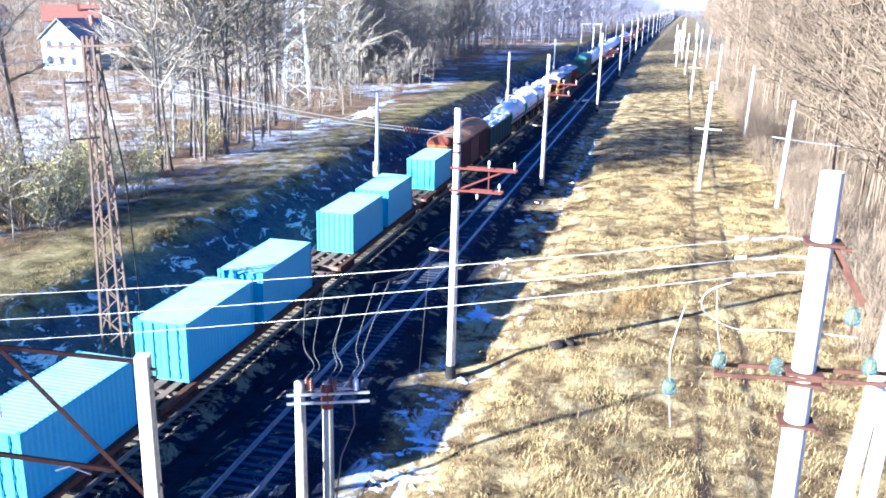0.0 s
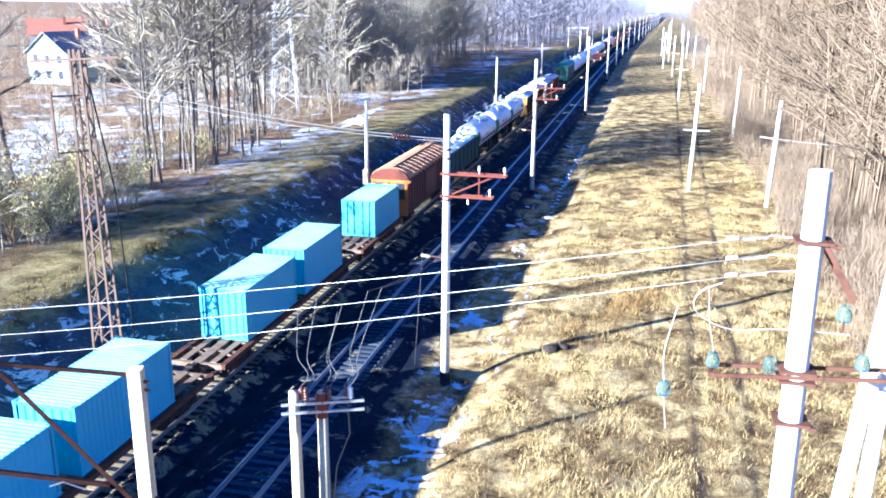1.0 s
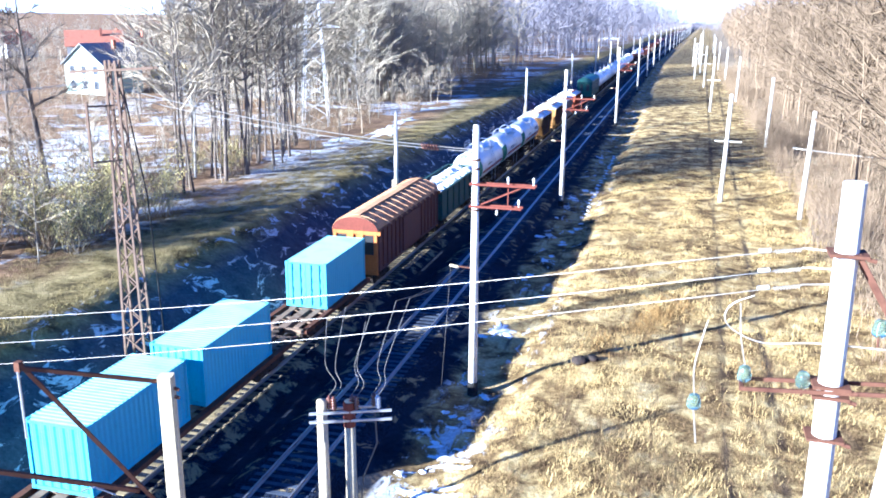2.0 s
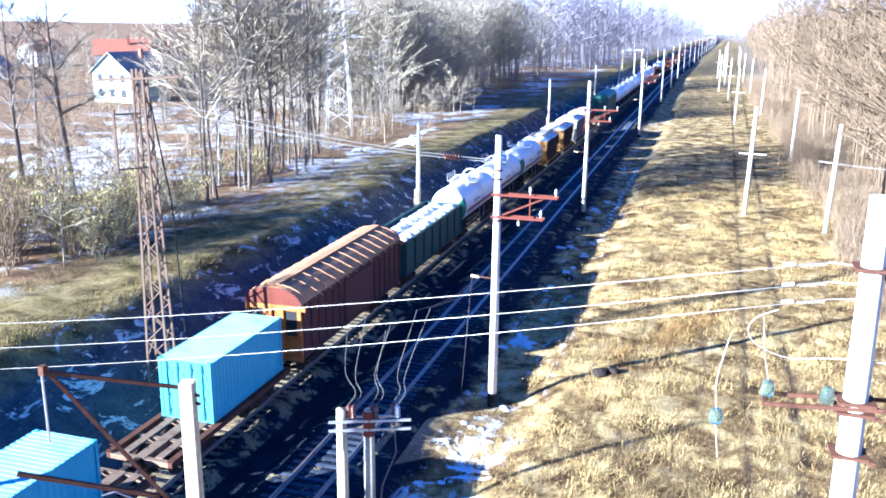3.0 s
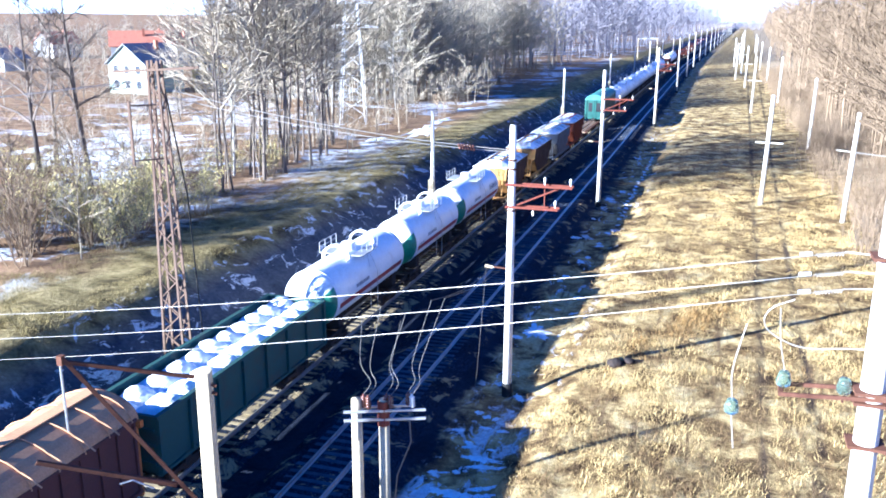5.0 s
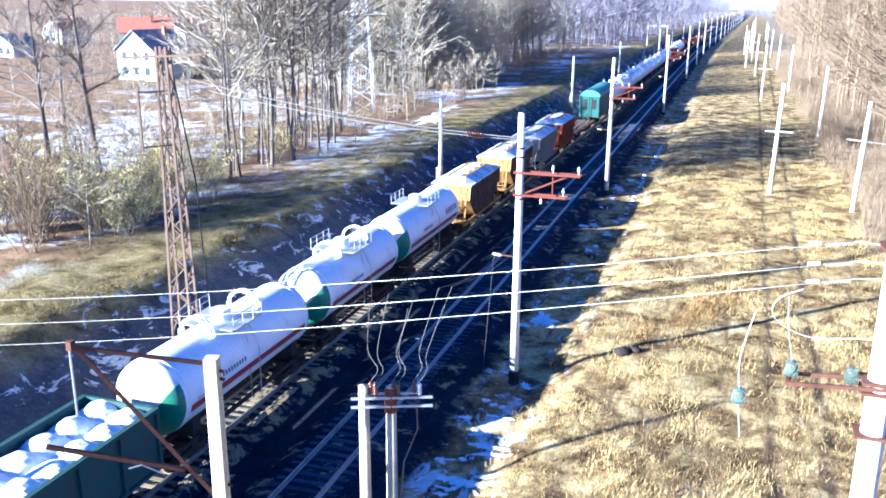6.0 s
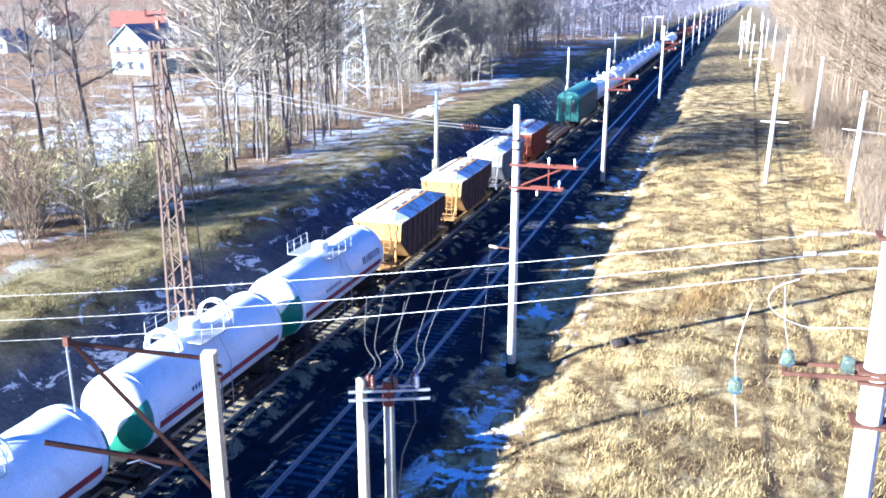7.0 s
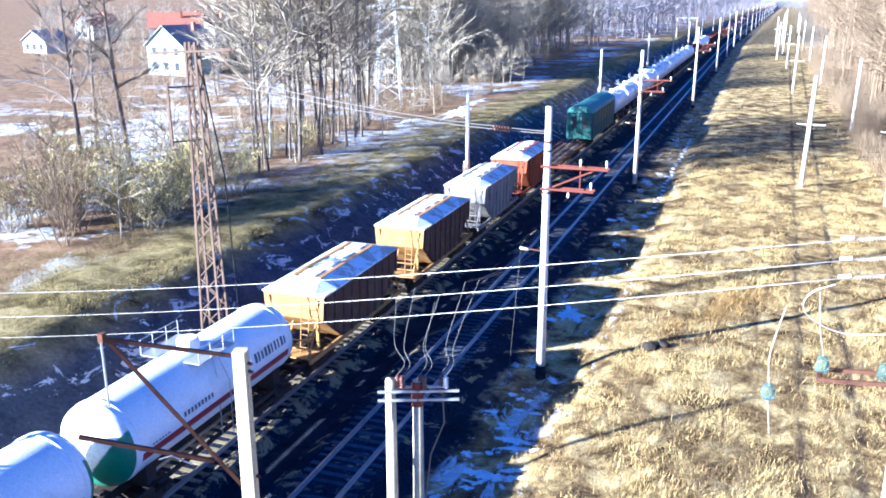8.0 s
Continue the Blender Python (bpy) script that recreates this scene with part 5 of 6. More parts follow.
# ---- bare trees ----
class Twigs:
    """Collects tapered three- to six-sided limbs."""

    def __init__(self):
        self.v, self.f = [], []

    def limb(self, pts, r0, r1, n):
        base = len(self.v)
        m = len(pts)
        for i, p in enumerate(pts):
            d = (pts[min(i + 1, m - 1)] - pts[max(i - 1, 0)]).normalized()
            a = d.cross(Vector((0.3, 0.9, 0.2))).normalized()
            b = d.cross(a)
            r = r0 + (r1 - r0) * i / (m - 1)
            for k in range(n):
                q = p + (a * math.cos(k * math.tau / n) + b * math.sin(k * math.tau / n)) * r
                self.v.append((q.x, q.y, q.z))
        for i in range(m - 1):
            for k in range(n):
                self.f.append((base + i * n + k, base + i * n + (k + 1) % n, base + (i + 1) * n + (k + 1) % n, base + (i + 1) * n + k))


def bent(rng, p, d, length, n, wob, lift):
    pts = [p.copy()]
    d = d.normalized()
    for k in range(n):
        d = (d + Vector((rng.uniform(-wob, wob), rng.uniform(-wob, wob), rng.uniform(-wob, wob) + lift))).normalized()
        pts.append(pts[-1] + d * (length / n))
    return pts


def tree_parts(seed, height, radius, first, limbs, subs, twigs, spread, thick=1.0):
    rng = random.Random(seed)
    trunk, crown = Twigs(), Twigs()
    pts = bent(rng, Vector((0, 0, -0.4)), Vector((rng.uniform(-0.07, 0.07), rng.uniform(-0.07, 0.07), 1)), height, 7, 0.07, 0.05)
    trunk.limb(pts, radius, radius * 0.12, 6)
    for k in range(limbs):
        f = first + (0.97 - first) * (k + rng.random()) / limbs
        i = min(int(f * 7), 6)
        p = pts[i].lerp(pts[i + 1], f * 7 - i)
        a = rng.uniform(0, math.tau)
        up = rng.uniform(0.15, 1.1)
        d = Vector((math.cos(a), math.sin(a), up))
        ln = height * spread * (1.15 - f) * rng.uniform(0.6, 1.2) + 0.5
        lp = bent(rng, p, d, ln, 4, 0.27, 0.03)
        r = max(0.02, radius * (1.05 - f) * 0.5) * thick
        crown.limb(lp, r, 0.014 * thick, 4)
        for j in range(subs):
            g = rng.uniform(0.2, 1.0)
            i2 = min(int(g * 4), 3)
            q = lp[i2].lerp(lp[i2 + 1], g * 4 - i2)
            d2 = (lp[i2 + 1] - lp[i2]).normalized() + Vector((rng.uniform(-0.9, 0.9), rng.uniform(-0.9, 0.9), rng.uniform(-0.6, 0.7)))
            l2 = ln * rng.uniform(0.25, 0.55) * (1.2 - 0.5 * g)
            sp = bent(rng, q, d2, l2, 2, 0.28, 0.02)
            crown.limb(sp, 0.024 * thick, 0.010 * thick, 3)
            for t in range(twigs):
                g3 = rng.uniform(0.2, 1.0)
                i3 = min(int(g3 * 2), 1)
                q3 = sp[i3].lerp(sp[i3 + 1], g3 * 2 - i3)
                d3 = (sp[i3 + 1] - sp[i3]).normalized() + Vector((rng.uniform(-0.9, 0.9), rng.uniform(-0.9, 0.9), rng.uniform(-0.3, 0.9)))
                crown.limb([q3, q3 + d3.normalized() * rng.uniform(0.35, 1.0)], 0.013 * thick, 0.006 * thick, 3)
    return trunk, crown


def make_tree(seed, bark, label, height=15.0, radius=0.16, first=0.35, limbs=20, subs=5, twigs=5, spread=0.3, thick=1.0, trunk_bark=None, group="bare trees"):
    t = thing("tree", label, "tree", group)
    a, b = tree_parts(seed, height, radius, first, limbs, subs, twigs, spread, thick)
    part_of("trunk", mesh_from("trunk", a.v, a.f, trunk_bark or bark, True), t)
    part_of("crown", mesh_from("crown", b.v, b.f, bark), t)
    return t


def make_bush(seed, bark, label, height=2.6, stems=16, leafy=None):
    rng = random.Random(seed)
    t = thing("bush", label, "bush", "bare bushes")
    s = Twigs()
    tips = []
    for k in range(stems):
        a = rng.uniform(0, math.tau)
        d = Vector((math.cos(a) * rng.uniform(0.1, 0.8), math.sin(a) * rng.uniform(0.1, 0.8), 1))
        pts = bent(rng, Vector((rng.uniform(-0.5, 0.5), rng.uniform(-0.5, 0.5), -0.15)), d, height * rng.uniform(0.6, 1.15), 4, 0.16, 0.05)
        s.limb(pts, 0.028, 0.010, 4)
        for j in range(7):
            g = rng.uniform(0.25, 1.0)
            i = min(int(g * 4), 3)
            q = pts[i].lerp(pts[i + 1], g * 4 - i)
            d2 = (pts[i + 1] - pts[i]).normalized() + Vector((rng.uniform(-0.9, 0.9), rng.uniform(-0.9, 0.9), rng.uniform(-0.1, 0.8)))
            sp = bent(rng, q, d2, height * rng.uniform(0.15, 0.4), 2, 0.2, 0.05)
            s.limb(sp, 0.013, 0.006, 3)
            tips.append(sp[-1])
            tips.append(sp[1])
    tagged(part_of("brushwood", mesh_from("brushwood", s.v, s.f, bark), t), kind="stuff")
    if leafy is not None:
        v, f = [], []
        for p in tips:
            for j in range(5):
                c = p + Vector((rng.gauss(0, 0.16), rng.gauss(0, 0.16), rng.gauss(0, 0.14)))
                e1 = Vector((rng.uniform(-1, 1), rng.uniform(-1, 1), rng.uniform(-1, 1))).normalized() * 0.07
                e2 = e1.cross(Vector((rng.uniform(-1, 1), rng.uniform(-1, 1), rng.uniform(-1, 1)))).normalized() * 0.04
                n = len(v)
                v += [tuple(c - e1), tuple(c + e2), tuple(c + e1), tuple(c - e2)]
                f.append((n, n + 1, n + 2, n + 3))
        tagged(part_of("dry_foliage", mesh_from("dry_foliage", v, f, leafy), t), kind="stuff")
    return t


def build_trees():
    rng = random.Random(5)
    # forest trunks are darker than crowns: dark bark plus painted-in woodland shade
    forest = [make_tree(10 + k, BARK, "slender bare deciduous tree in a winter wood", 12.5 + k * 1.1, 0.09 + 0.015 * (k % 3), 0.28 + 0.05 * (k % 3), 14, 7, 3, 0.42, 1.55, BARK_DARK) for k in range(6)]
    young = [make_tree(40 + k, BARK, "thin young bare tree at the edge of the wood", 6.5 + k, 0.06, 0.25, 12, 4, 3, 0.25, 1.1) for k in range(3)]
    big = make_tree(61, BARK_DARK, "tall dark bare tree with a spreading crown", 17.5, 0.28, 0.3, 15, 9, 5, 0.5, 1.4)
    birch = make_tree(71, BIRCH, "slim white-barked birch without leaves", 13.5, 0.12, 0.35, 12, 7, 4, 0.3)
    right = [make_tree(80 + k, BARK_PALE, "sunlit tan bare tree beside the field", 15.0 + 1.8 * k, 0.13 + 0.02 * k, 0.2, 14, 8, 4, 0.4, 0.8) for k in range(4)]
    brush = [make_bush(100 + k, BARK_PALE, "tangled leafless tan bush", 2.4 + 0.7 * k, 13) for k in range(3)]
    green_bush = make_bush(120, BARK, "bush with sparse dry yellow-olive leaves", 3.6, 20, DRY_LEAF)
    grey_bush = make_bush(121, BARK_PALE, "tangled leafless pale bush", 3.4, 15)
    used = set()

    def put(t, x, y, s=1.0):
        m = pose(x, y, ground_z(x, y) - 0.05, rng.uniform(-2, 2), rng.uniform(-2, 2), rng.uniform(0, 360))
        if t.name in used:
            t = copy_thing(t, m)
        else:
            used.add(t.name)
            t.matrix_basis = m
        t.scale = (s, s, s)

    # two dark tall trees in front of the houses, and the wood's edge
    for x, y, s in ((-49.5, 57.5, 1.0), (-55, 58, 0.92), (-60.5, 66, 0.85)):
        put(big, x, y, s)
    for x, y in ((-41, 66.0), (-47, 95), (-44, 84), (-52, 112), (-46, 120), (-43.5, 92.5)):
        put(birch, x, y, rng.uniform(0.9, 1.15))
    k = 0
    placed = []
    while k < 96:
        y = rng.uniform(48, 250)
        edge = -36.5 - max(0.0, (y - 60)) * 0.05 - (10.0 if y > 128 else 0.0) - 2.0 * noise.noise((y * 0.05, 0, 0))
        depth = rng.random() ** 1.35 * (16 + y * 0.17)
        x = edge - depth
        if math.atan2(-x, y) > radians(33.5) and rng.random() < 0.86:
            continue
        if (92 < y < 134 and x > -52) or (y < 104 and abs(x + 0.442 * y) < 2.4) or abs(x + 0.745 * y) < 5.0:
            continue
        if any((x - a) ** 2 + (y - b) ** 2 < 1.7 for a, b in placed):
            continue
        placed.append((x, y))
        put(rng.choice(forest), x, y, rng.uniform(0.75, 1.12))
        k += 1
    for k in range(46):
        y = rng.uniform(38, 150)
        x = -34.5 - max(0.0, y - 60) * 0.04 - rng.random() * 9
        put(rng.choice(young), x, y, rng.uniform(0.7, 1.1))
    for k in range(15):
        y = rng.uniform(36, 70)
        put(rng.choice((green_bush, green_bush, grey_bush)), -33.6 - rng.random() * 10 - (y - 36) * 0.05, y, rng.uniform(0.65, 1.15))
    for x, y, s in ((-37.0, 46.5, 1.15), (-35.5, 44.5, 1.0), (-38.8, 43.0, 1.2), (-36.2, 50.0, 1.0), (-34.5, 41.5, 0.8)):
        put(green_bush, x, y, s)
    for x, y, s in ((-38.6, 39.0, 1.5), (-40.5, 41.0, 1.6), (-37.2, 37.0, 1.3)):
        put(grey_bush, x, y, s)
    sapling = [make_tree(50 + q, BARK_PALE, "sunlit pale sapling in the brush above the cutting", 5.0 + q, 0.05, 0.15, 10, 5, 3, 0.4, 1.0) for q in range(3)]
    for k in range(36):
        y = rng.uniform(35, 64)
        x = -37.5 - rng.random() * (y - 14) * 0.55
        put(rng.choice(sapling), x, y, rng.uniform(0.7, 1.2))
    for k in range(15):
        y = rng.uniform(36, 62)
        put(rng.choice((green_bush, green_bush, brush[1])), -38 - rng.random() * (y - 16) * 0.55, y, rng.uniform(0.6, 1.1))
    for k in range(34):
        y = rng.uniform(75, 240)
        put(rng.choice(brush), -34 - rng.random() * 8 - (y - 75) * 0.06, y, rng.uniform(0.5, 0.9))
    # dense tall stand at the bend of the edge, and trees beyond the town side whose shade falls on the terrace
    for k in range(54):
        x, y = -37.0 - rng.random() ** 1.5 * 9, rng.uniform(52, 92)
        if abs(x + 0.442 * y) > 2.6 and abs(x + 0.745 * y) > 5.5:
            put(rng.choice(forest[2:]), x, y, rng.uniform(1.15, 1.4))
    for k in range(20):
        put(rng.choice(forest[2:]), -51.0 - rng.random() ** 1.3 * 10, rng.uniform(138, 245), rng.uniform(1.3, 1.55))
    for k in range(8):
        y = rng.uniform(27, 44)
        put(rng.choice(forest), -50 - rng.random() * 18 - max(0, y - 27) * 0.5, y, rng.uniform(0.8, 1.1))
    for x, y, q in ((-72, 103, 0.9), (-78, 112, 1.0), (-80, 124, 1.05), (-101, 118, 0.75)):
        put(rng.choice(forest), x, y, q)
    heap = make_bush(130, BARK_DARK, "dark heap of cut bare branches in dry grass", 1.5, 28)
    for x, y, q in ((11.2, 69.5, 0.9), (12.2, 73.0, 1.0), (11.9, 65.5, 0.85), (12.6, 61.0, 0.8)):
        put(heap, x, y, q)
    # right edge of the field
    for k in range(62):
        y = 52 + 190 * rng.random() ** 1.2
        x = 15.5 + rng.random() ** 1.4 * (10 + y * 0.12)
        put(rng.choice(right), x, y, rng.uniform(0.95, 1.4))
    for k in range(95):
        y = 40 + 170 * rng.random() ** 1.3
        x = 12.0 + rng.random() ** 1.6 * 9 + (0.8 if y < 60 else 0.0)
        put(rng.choice(brush), x, y, rng.uniform(0.6, 1.25))


build_trees()


def mesh_np(name, verts, quads, material):
    me = bpy.data.meshes.new(name)
    n, k = quads.shape
    me.vertices.add(len(verts))
    me.vertices.foreach_set("co", np.asarray(verts, dtype=np.float32).ravel())
    me.loops.add(n * k)
    me.loops.foreach_set("vertex_index", quads.astype(np.int32).ravel())
    me.polygons.add(n)
    me.polygons.foreach_set("loop_start", np.arange(0, n * k, k, dtype=np.int32))
    me.update(calc_edges=True)
    me.materials.append(material)
    return me


def scatter(name, label, category, shapes, spots, material):
    """One joined mesh of many turned and scaled copies. spots: x, y, z, scale."""
    rng = random.Random(len(spots))
    vs, fs, base = [], [], 0
    for x, y, z, s in spots:
        v, f = rng.choice(shapes)
        a = rng.uniform(0, math.tau)
        c, d = math.cos(a) * s, math.sin(a) * s
        w = np.empty_like(v)
        w[:, 0] = v[:, 0] * c - v[:, 1] * d + x
        w[:, 1] = v[:, 0] * d + v[:, 1] * c + y
        w[:, 2] = v[:, 2] * s + z
        vs.append(w)
        fs.append(f + base)
        base += len(v)
    ob = new(name, mesh_np(name, np.concatenate(vs), np.concatenate(fs), material))
    return tagged(ob, label, category, kind="stuff")


def simple_tree(seed, limbs, twigs, thick):
    """Trunk, limbs that leave it at a slant, and straight twigs on each limb."""
    rng = random.Random(seed)
    t = Twigs()
    h = rng.uniform(12, 17)
    lean = Vector((rng.uniform(-0.6, 0.6), rng.uniform(-0.6, 0.6), 0))
    t.limb([Vector((0, 0, -1)), lean * 0.4 + Vector((0, 0, h * 0.45)), lean + Vector((0, 0, h))], 0.10, 0.025, 3)
    for k in range(limbs):
        f = 0.18 + 0.79 * (k + rng.random()) / limbs
        a = rng.uniform(0, math.tau)
        p = lean * f + Vector((0, 0, h * f))
        d = Vector((math.cos(a), math.sin(a), rng.uniform(0.2, 1.1))).normalized()
        q = p + d * h * rng.uniform(0.16, 0.34) * (1.3 - f)
        t.limb([p, q], 0.055 * thick, 0.022 * thick, 3)
        for j in range(twigs):
            o = p.lerp(q, rng.uniform(0.35, 1.0))
            e = d + Vector((rng.gauss(0, 0.6), rng.gauss(0, 0.6), rng.gauss(0.1, 0.5)))
            t.limb([o, o + e.normalized() * rng.uniform(0.8, 2.0)], 0.022 * thick, 0.010 * thick, 3)
    return np.array(t.v), np.array(t.f)


def build_far_woods():
    rng = random.Random(9)
    fine = [simple_tree(k, 16, 5, 1.3) for k in range(5)]
    coarse = [simple_tree(20 + k, 10, 2, 2.2) for k in range(5)]
    near_left, far_left, near_right, far_right = [], [], [], []

    def left_edge(y):
        return -39.0 - 14.0 * math.exp(-((y - 195) / 70) ** 2) - 2.0 * noise.noise((y * 0.02, 7.0, 0))

    while len(near_left) < 560 or len(far_left) < 1800:
        y = 135 + 1500 * rng.random() ** 1.6
        x = left_edge(y) + bend(y) - rng.random() ** 1.3 * (16 + y * 0.26) - max(0.0, 150 - y) * 0.2
        if 268 < y < 300 and x > -75:
            continue
        if -175 < x < -82 and 95 < y < 205:
            continue
        if math.atan2(-x, y) > radians(32.5) and rng.random() < 0.8 and y < 330:
            continue
        spot = (x, y, ground_z(x, y), rng.uniform(0.85, 1.2) * (1.25 + min(0.7, max(0.0, y - 200) / 250)))
        if y < 260 and len(near_left) < 560:
            near_left.append(spot)
        elif y >= 260 and len(far_left) < 1800:
            far_left.append(spot)
    while len(near_right) < 360 or len(far_right) < 800:
        y = 70 + 1400 * rng.random() ** 1.6
        x = 17 + bend(y) + y * 0.008 + rng.random() ** 1.4 * (14 + y * 0.15)
        spot = (x, y, ground_z(x, y), rng.uniform(1.3, 1.85))
        if y < 260 and len(near_right) < 360:
            near_right.append(spot)
        elif y >= 260 and len(far_right) < 800:
            far_right.append(spot)
    thickets = []
    rng2 = random.Random(31)
    stems = []
    for q in range(5):
        t = Twigs()
        for k in range(25):
            x0, y0 = rng2.gauss(0, 0.7), rng2.gauss(0, 0.7)
            h = rng2.uniform(1.0, 3.2)
            tip = Vector((x0 + rng2.gauss(0, 0.5), y0 + rng2.gauss(0, 0.5), h))
            t.limb([Vector((x0, y0, -0.1)), tip], 0.02, 0.008, 3)
            base = Vector((x0, y0, 0)).lerp(tip, rng2.uniform(0.4, 0.8))
            t.limb([base, base + Vector((rng2.gauss(0, 0.5), rng2.gauss(0, 0.5), rng2.uniform(0.2, 0.9)))], 0.011, 0.006, 3)
        stems.append((np.array(t.v), np.array(t.f)))
    while len(thickets) < 850:
        y = 34 + 260 * rng2.random() ** 1.5
        x = 11.3 + rng2.random() ** 1.3 * 17 + 0.8 * noise.noise((y * 0.1, 0, 3))
        thickets.append((x, y, ground_z(x, y), rng2.uniform(0.5, 1.15)))
    for k in range(220):
        y = 70 + 180 * rng2.random()
        x = -37.5 - rng2.random() * 16 - y * 0.03
        thickets.append((x, y, ground_z(x, y), rng2.uniform(0.4, 0.9)))
    scatter("thicket", "beige tangle of dry stems and saplings", "thicket", stems, thickets, BARK_PALE)
    # brush and garden trees round the houses, and undergrowth in the wood
    town, scrub = [], []
    homes = ((-104, 139), (-144, 190), (-96, 152), (-170, 172), (-150, 215))
    while len(town) < 230:
        y = 105 + 330 * rng2.random() ** 1.2
        x = -y * rng2.uniform(0.5, 1.0)
        if min((x - a) ** 2 + (y - b) ** 2 for a, b in homes) < 150 or (y < 150 and x < -72 and rng2.random() < 0.7):
            continue
        town.append((x, y, ground_z(x, y), rng2.uniform(0.35, 0.9)))
    while len(scrub) < 520:
        y = 62 + 190 * rng2.random() ** 1.2
        x = -y * rng2.uniform(0.36, 0.95)
        if x > -40 or min((x - a) ** 2 + (y - b) ** 2 for a, b in homes) < 60:
            continue
        scrub.append((x, y, ground_z(x, y), rng2.uniform(0.14, 0.34)))
    scatter("town_trees", "grey-brown leafless garden trees between the houses", "trees", fine, town, BARK_MID)
    scatter("scrub", "brown leafless undergrowth in the wood", "scrub", coarse, scrub, BARK_MID)
    end = []
    while len(end) < 300:
        y = rng.uniform(1300, 1700)
        x = rng.uniform(-60, 60) + bend(y)
        end.append((x, y, ground_z(x, y), rng.uniform(0.9, 1.3)))
    scatter("wood", "grey-brown leafless wood beyond the railway", "wood", fine, near_left, BARK_MID)
    scatter("far_wood", "distant leafless wood beyond the railway, violet haze in its colour", "wood", coarse, far_left, BARK_HAZED)
    scatter("wood", "sunlit tan leafless wood beside the field", "wood", fine, near_right, BARK_PALE)
    scatter("far_wood", "distant sunlit tan leafless wood beside the field", "wood", coarse, far_right, BARK_PALE)
    scatter("far_wood", "distant wood closing the railway corridor, violet haze in its colour", "wood", coarse, end, BARK_HAZED)


build_far_woods()


# ---- grass and snow ----
def tuft(seed, blades, h, spread):
    """Thin blades, most of them lying over."""
    rng = random.Random(seed)
    v, f = [], []
    main = rng.uniform(0, math.tau)
    for k in range(blades):
        a = rng.gauss(main, 0.9)
        x, y = rng.gauss(0, spread), rng.gauss(0, spread)
        ln = h * rng.uniform(0.6, 1.5)
        tilt = rng.uniform(0.5, 1.5)
        w = rng.uniform(0.006, 0.014)
        dx, dy = math.cos(a), math.sin(a)
        out, up = ln * math.sin(tilt), ln * math.cos(tilt) + 0.03
        n = len(v)
        v += [(x - dy * w, y + dx * w, -0.03), (x + dy * w, y - dx * w, -0.03), (x + dx * out + dy * w * 0.4, y + dy * out - dx * w * 0.4, up), (x + dx * out - dy * w * 0.4, y + dy * out + dx * w * 0.4, up)]
        f.append((n, n + 1, n + 2, n + 3))
    return np.array(v), np.array(f)


def build_grass():
    rng = random.Random(3)
    shapes = [tuft(k, 15, 0.19, 0.26) for k in range(8)]
    pale, brown, russet, terrace = [], [], [], []
    while len(pale) + len(brown) < 14500:
        y = 22 + 78 * rng.random() ** 1.5
        x = rng.uniform(-7.5, 14.5)
        if (abs(x - 2.85 - 0.018 * (y - 30)) < 0.4 or abs(x - 4.85 - 0.022 * (y - 30)) < 0.4) and rng.random() < 0.85:
            continue
        n = noise.noise((x * 0.35, y * 0.25, 1.0)) + 0.6 * noise.noise((x * 1.1, y * 0.9, 6.0))
        if n < -0.35 or (x < -5.5 and rng.random() < 0.5):
            continue
        s = rng.uniform(0.45, 1.25)
        (brown if n < rng.uniform(-0.28, 0.38) else pale).append((x, y, ground_z(x, y), s))
    for cx, cy, m in ((-0.3, 48.5, 60), (0.6, 50.5, 40), (-1.2, 46.5, 30), (-3.0, 44.0, 25), (4.2, 41.0, 20)):
        for k in range(m):
            x, y = rng.gauss(cx, 0.5), rng.gauss(cy, 0.9)
            russet.append((x, y, ground_z(x, y), rng.uniform(0.8, 1.7)))
    while len(terrace) < 3600:
        y = 28 + 75 * rng.random() ** 1.4
        x = rng.uniform(-38, -27.6)
        if noise.noise((x * 0.3, y * 0.2, 4.0)) < -0.1:
            continue
        terrace.append((x, y, ground_z(x, y), rng.uniform(0.4, 1.0)))
    scatter("dry_grass", "flattened yellow dry grass on the field", "grass", shapes, pale, DRY_GRASS)
    scatter("dry_grass", "matted brown dead grass on the field", "grass", shapes, brown, BROWN_GRASS)
    scatter("dry_grass", "russet clumps of tall dead grass", "grass", shapes, russet, RUSSET_GRASS)
    scatter("terrace_grass", "olive and tan grass above the cutting", "grass", shapes, terrace, OLIVE_GRASS)


build_grass()


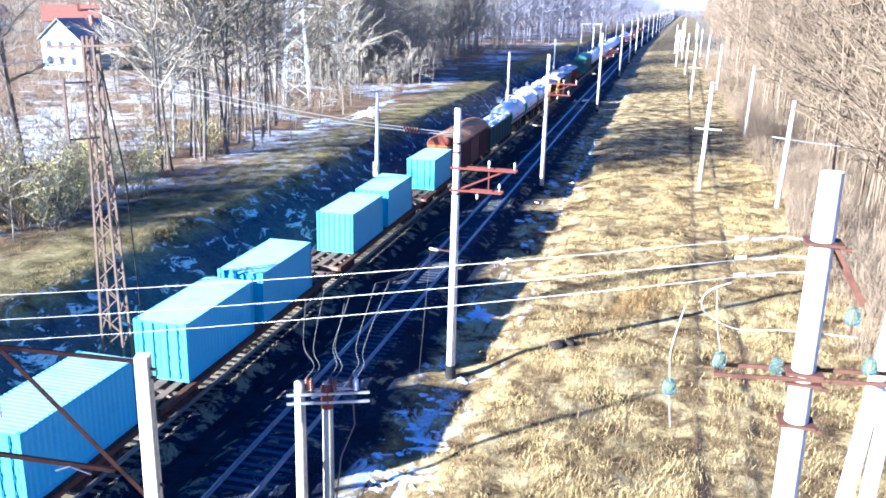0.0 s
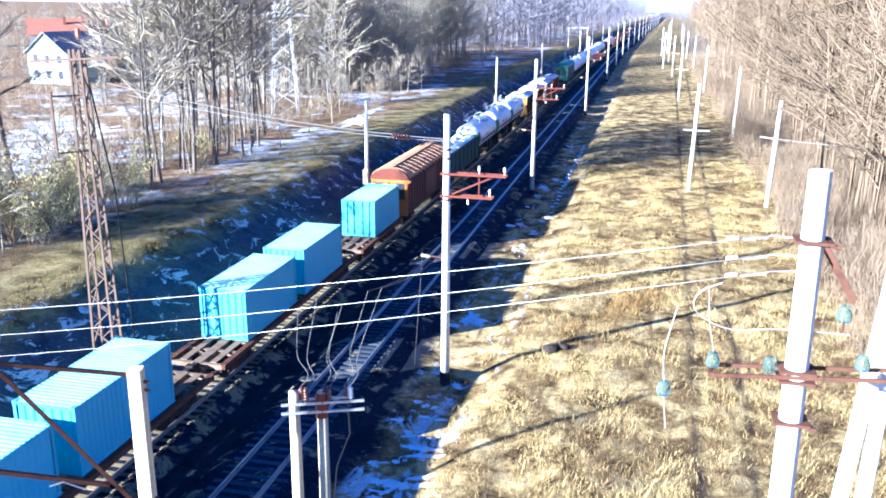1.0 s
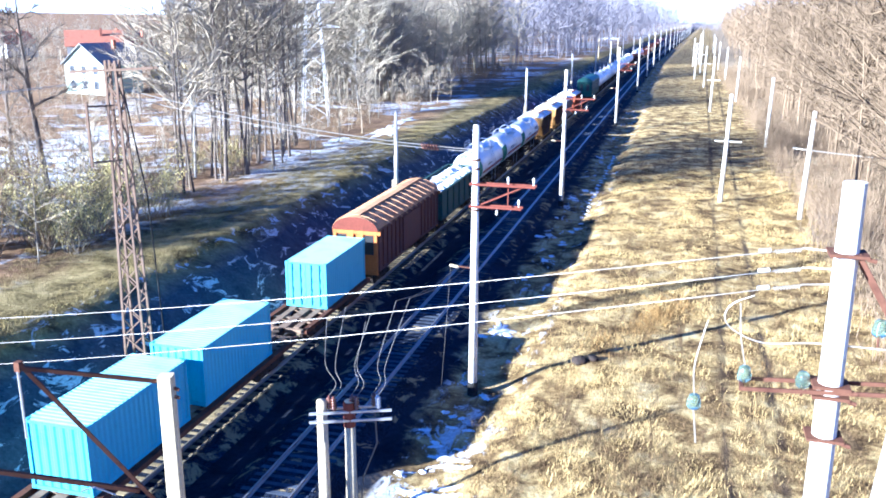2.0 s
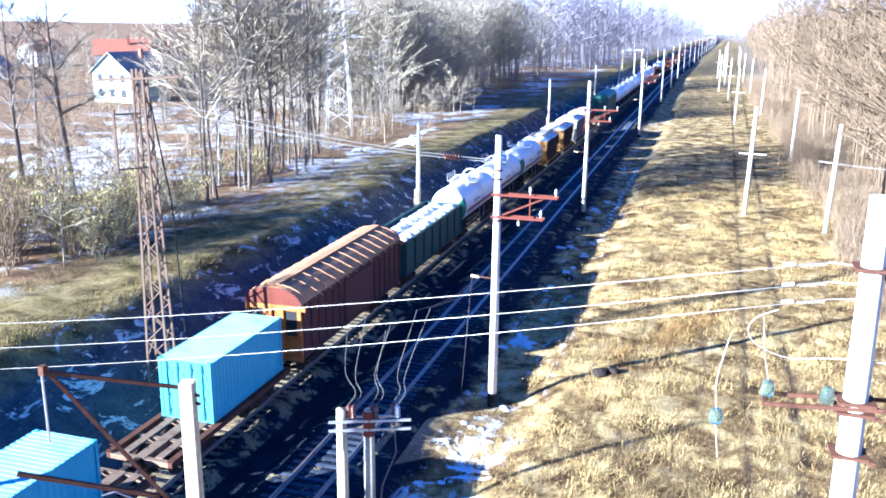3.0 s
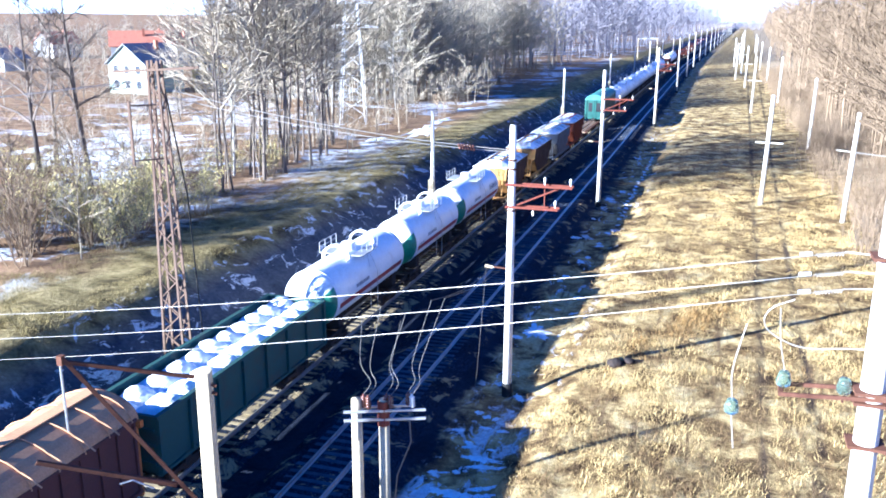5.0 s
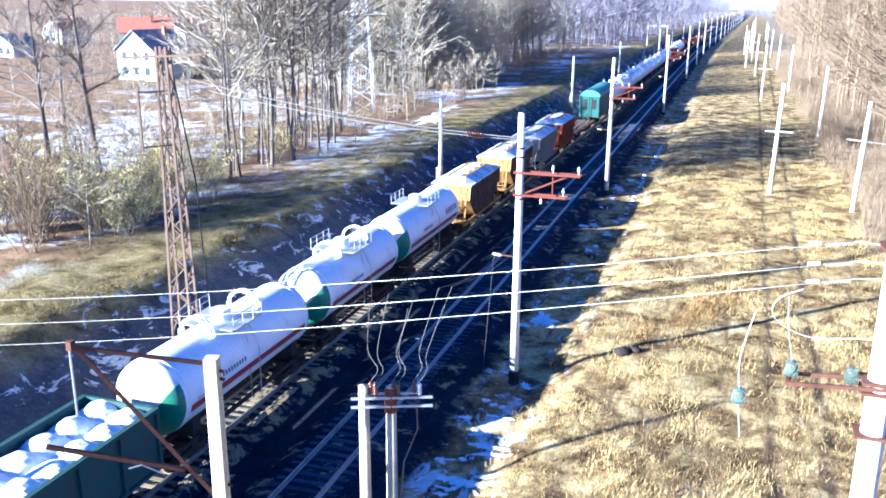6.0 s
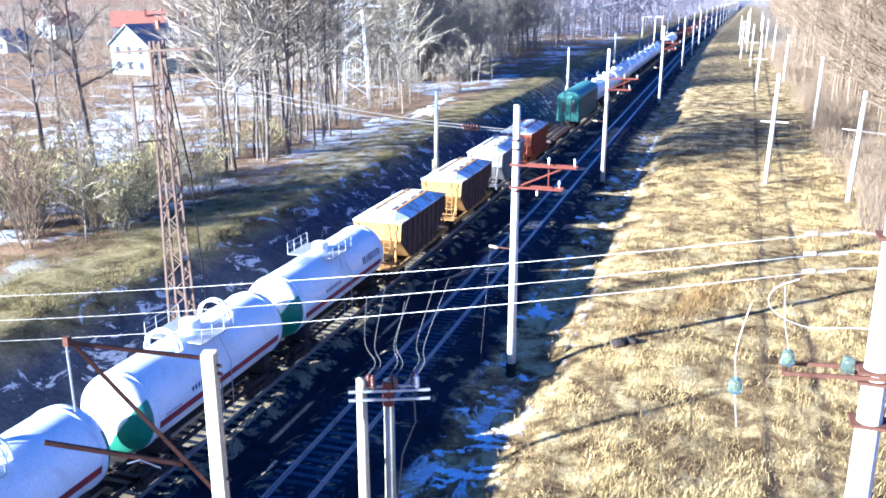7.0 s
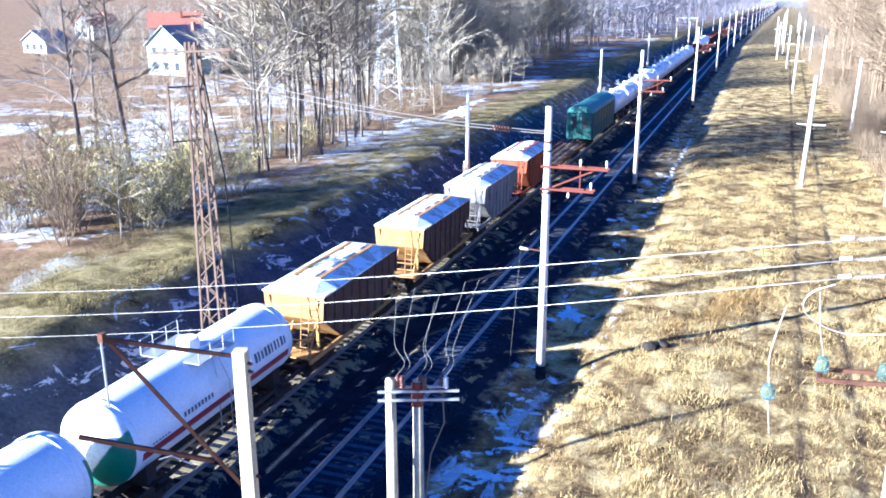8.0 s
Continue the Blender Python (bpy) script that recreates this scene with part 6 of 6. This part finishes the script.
def build_snow():
    rng = random.Random(12)
    vs, fs = [], []

    def patch(x, y, rx, ry, turn):
        base = len(vs)
        rings, n = 4, 64
        seed = rng.uniform(0, 100)
        for i in range(rings + 1):
            for k in range(n):
                a = k * math.tau / n
                wob = max(0.2, 0.9 + 0.75 * noise.noise((math.cos(a) * 1.9 + seed, math.sin(a) * 1.9, seed)) + 0.6 * noise.noise((math.cos(a) * 5 + seed, math.sin(a) * 5, 3.0)) + 0.4 * noise.noise((math.cos(a) * 13 + seed, math.sin(a) * 13, 8.0)))
                q = i / rings * wob
                px, py = rx * q * math.cos(a), ry * q * math.sin(a)
                c, s = math.cos(turn), math.sin(turn)
                gx, gy = x + px * c - py * s, y + px * s + py * c
                vs.append((gx, gy, ground_z(gx, gy) + (0.05 * (1 - (i / rings) ** 2) + 0.02 if i < rings else -0.04)))
        for i in range(rings):
            for k in range(n):
                fs.append((base + i * n + k, base + i * n + (k + 1) % n, base + (i + 1) * n + (k + 1) % n, base + (i + 1) * n + k))

    patch(-9.0, 45.6, 0.62, 1.3, 0.2)
    for k in range(16):
        y = 24 + 11 * rng.random()
        patch(rng.uniform(-10.0, -6.9), y, rng.uniform(0.15, 0.5), rng.uniform(0.06, 0.2), rng.uniform(-0.9, 0.9))
    for k in range(6):
        patch(rng.uniform(-9.6, -7.2), rng.uniform(26.5, 30.5), rng.uniform(0.4, 0.9), rng.uniform(0.12, 0.3), rng.uniform(-0.2, 0.3))
    for k in range(26):
        y = 34 + 60 * rng.random()
        patch(rng.uniform(-10.4, -7.4), y, rng.uniform(0.15, 0.45), rng.uniform(0.15, 0.5), rng.uniform(0, 1))
    for k in range(24):
        patch(-7.9 + 0.4 * rng.random(), 76 + k * 1.6, 0.2, rng.uniform(0.25, 0.6), 0.2)
    for x, y, a, b in ((-35.5, 101, 1.6, 7.0), (-36.5, 112, 1.3, 5.0), (-38, 92, 1.0, 3.0), (-52, 62, 5.0, 4.0), (-58, 70, 6.0, 4.0), (-48, 52, 3.5, 3.0), (-62, 84, 5, 4)):
        patch(x, y, a, b, 0.1)
    me = mesh_from("snow", vs, fs, SNOW, True)
    tagged(new("snow", me), "thin patches of old snow left in the shade", "snow", kind="stuff")


build_snow()


def build_field_stones():
    for x, y, s in ((-3.9, 40.6, 0.42), (-3.3, 40.9, 0.3)):
        bm = bmesh.new()
        bmesh.ops.create_icosphere(bm, subdivisions=2, radius=s)
        for v in bm.verts:
            v.co *= 1 + 0.35 * noise.noise(v.co * 2.3 + Vector((x, y, 0)))
            v.co.z *= 0.6
        ob = new("boulder", mesh_of("boulder", bm, UNDERFRAME))
        ob.location = (x, y, ground_z(x, y) + 0.1)
        tagged(ob, "dark rough boulder in dry grass", "stone", "stones in the field")


build_field_stones()


# ---- sleepers ----
def build_sleepers(track, x, n_parts, material, label):
    bm = bmesh.new()
    box(bm, -1.35, -0.125, -0.3, 1.35, 0.125, -0.162)
    me = mesh_of("sleeper", bm, material, bevel=0.015)
    rng = random.Random(int(-x))
    y = 13.0
    for k in range(n_parts):
        part_of("sleeper", me, track, pose(rng.uniform(-0.03, 0.03), y + rng.uniform(-0.03, 0.03), rng.uniform(-0.012, 0.004), 0, 0, rng.uniform(-1, 1)))
        y += 0.545
    v, f = [], []
    while y < 420:
        b = len(v)
        v += [(bend(y) + i * 1.35, y + j * 0.125, z) for z in (-0.3, -0.162) for i, j in ((-1, -1), (1, -1), (1, 1), (-1, 1))]
        f += [(b + 4, b + 5, b + 6, b + 7), (b, b + 1, b + 5, b + 4), (b + 1, b + 2, b + 6, b + 5), (b + 2, b + 3, b + 7, b + 6), (b + 3, b, b + 4, b + 7)]
        y += 0.545
    rest = part_of("far_sleepers", mesh_from("far_sleepers", v, f, material), track)
    tagged(rest, "rows of distant sleepers", kind="stuff")


build_sleepers(TRACK_RIGHT, X_TRACK, 260, SLEEPER_SHADED, "")
build_sleepers(TRACK_LEFT, X_TRAIN, 180, SLEEPER, "")


# ---- motion of the train ----
def motions():
    for ob, x, s, z in MOVING:
        rows = []
        for t in range(9):
            y = s - SPEED * t
            rows.append((float(t), pose(x + bend(y), y, z, 0, 0, heading(y))))
        walk(ob, rows)


motions()
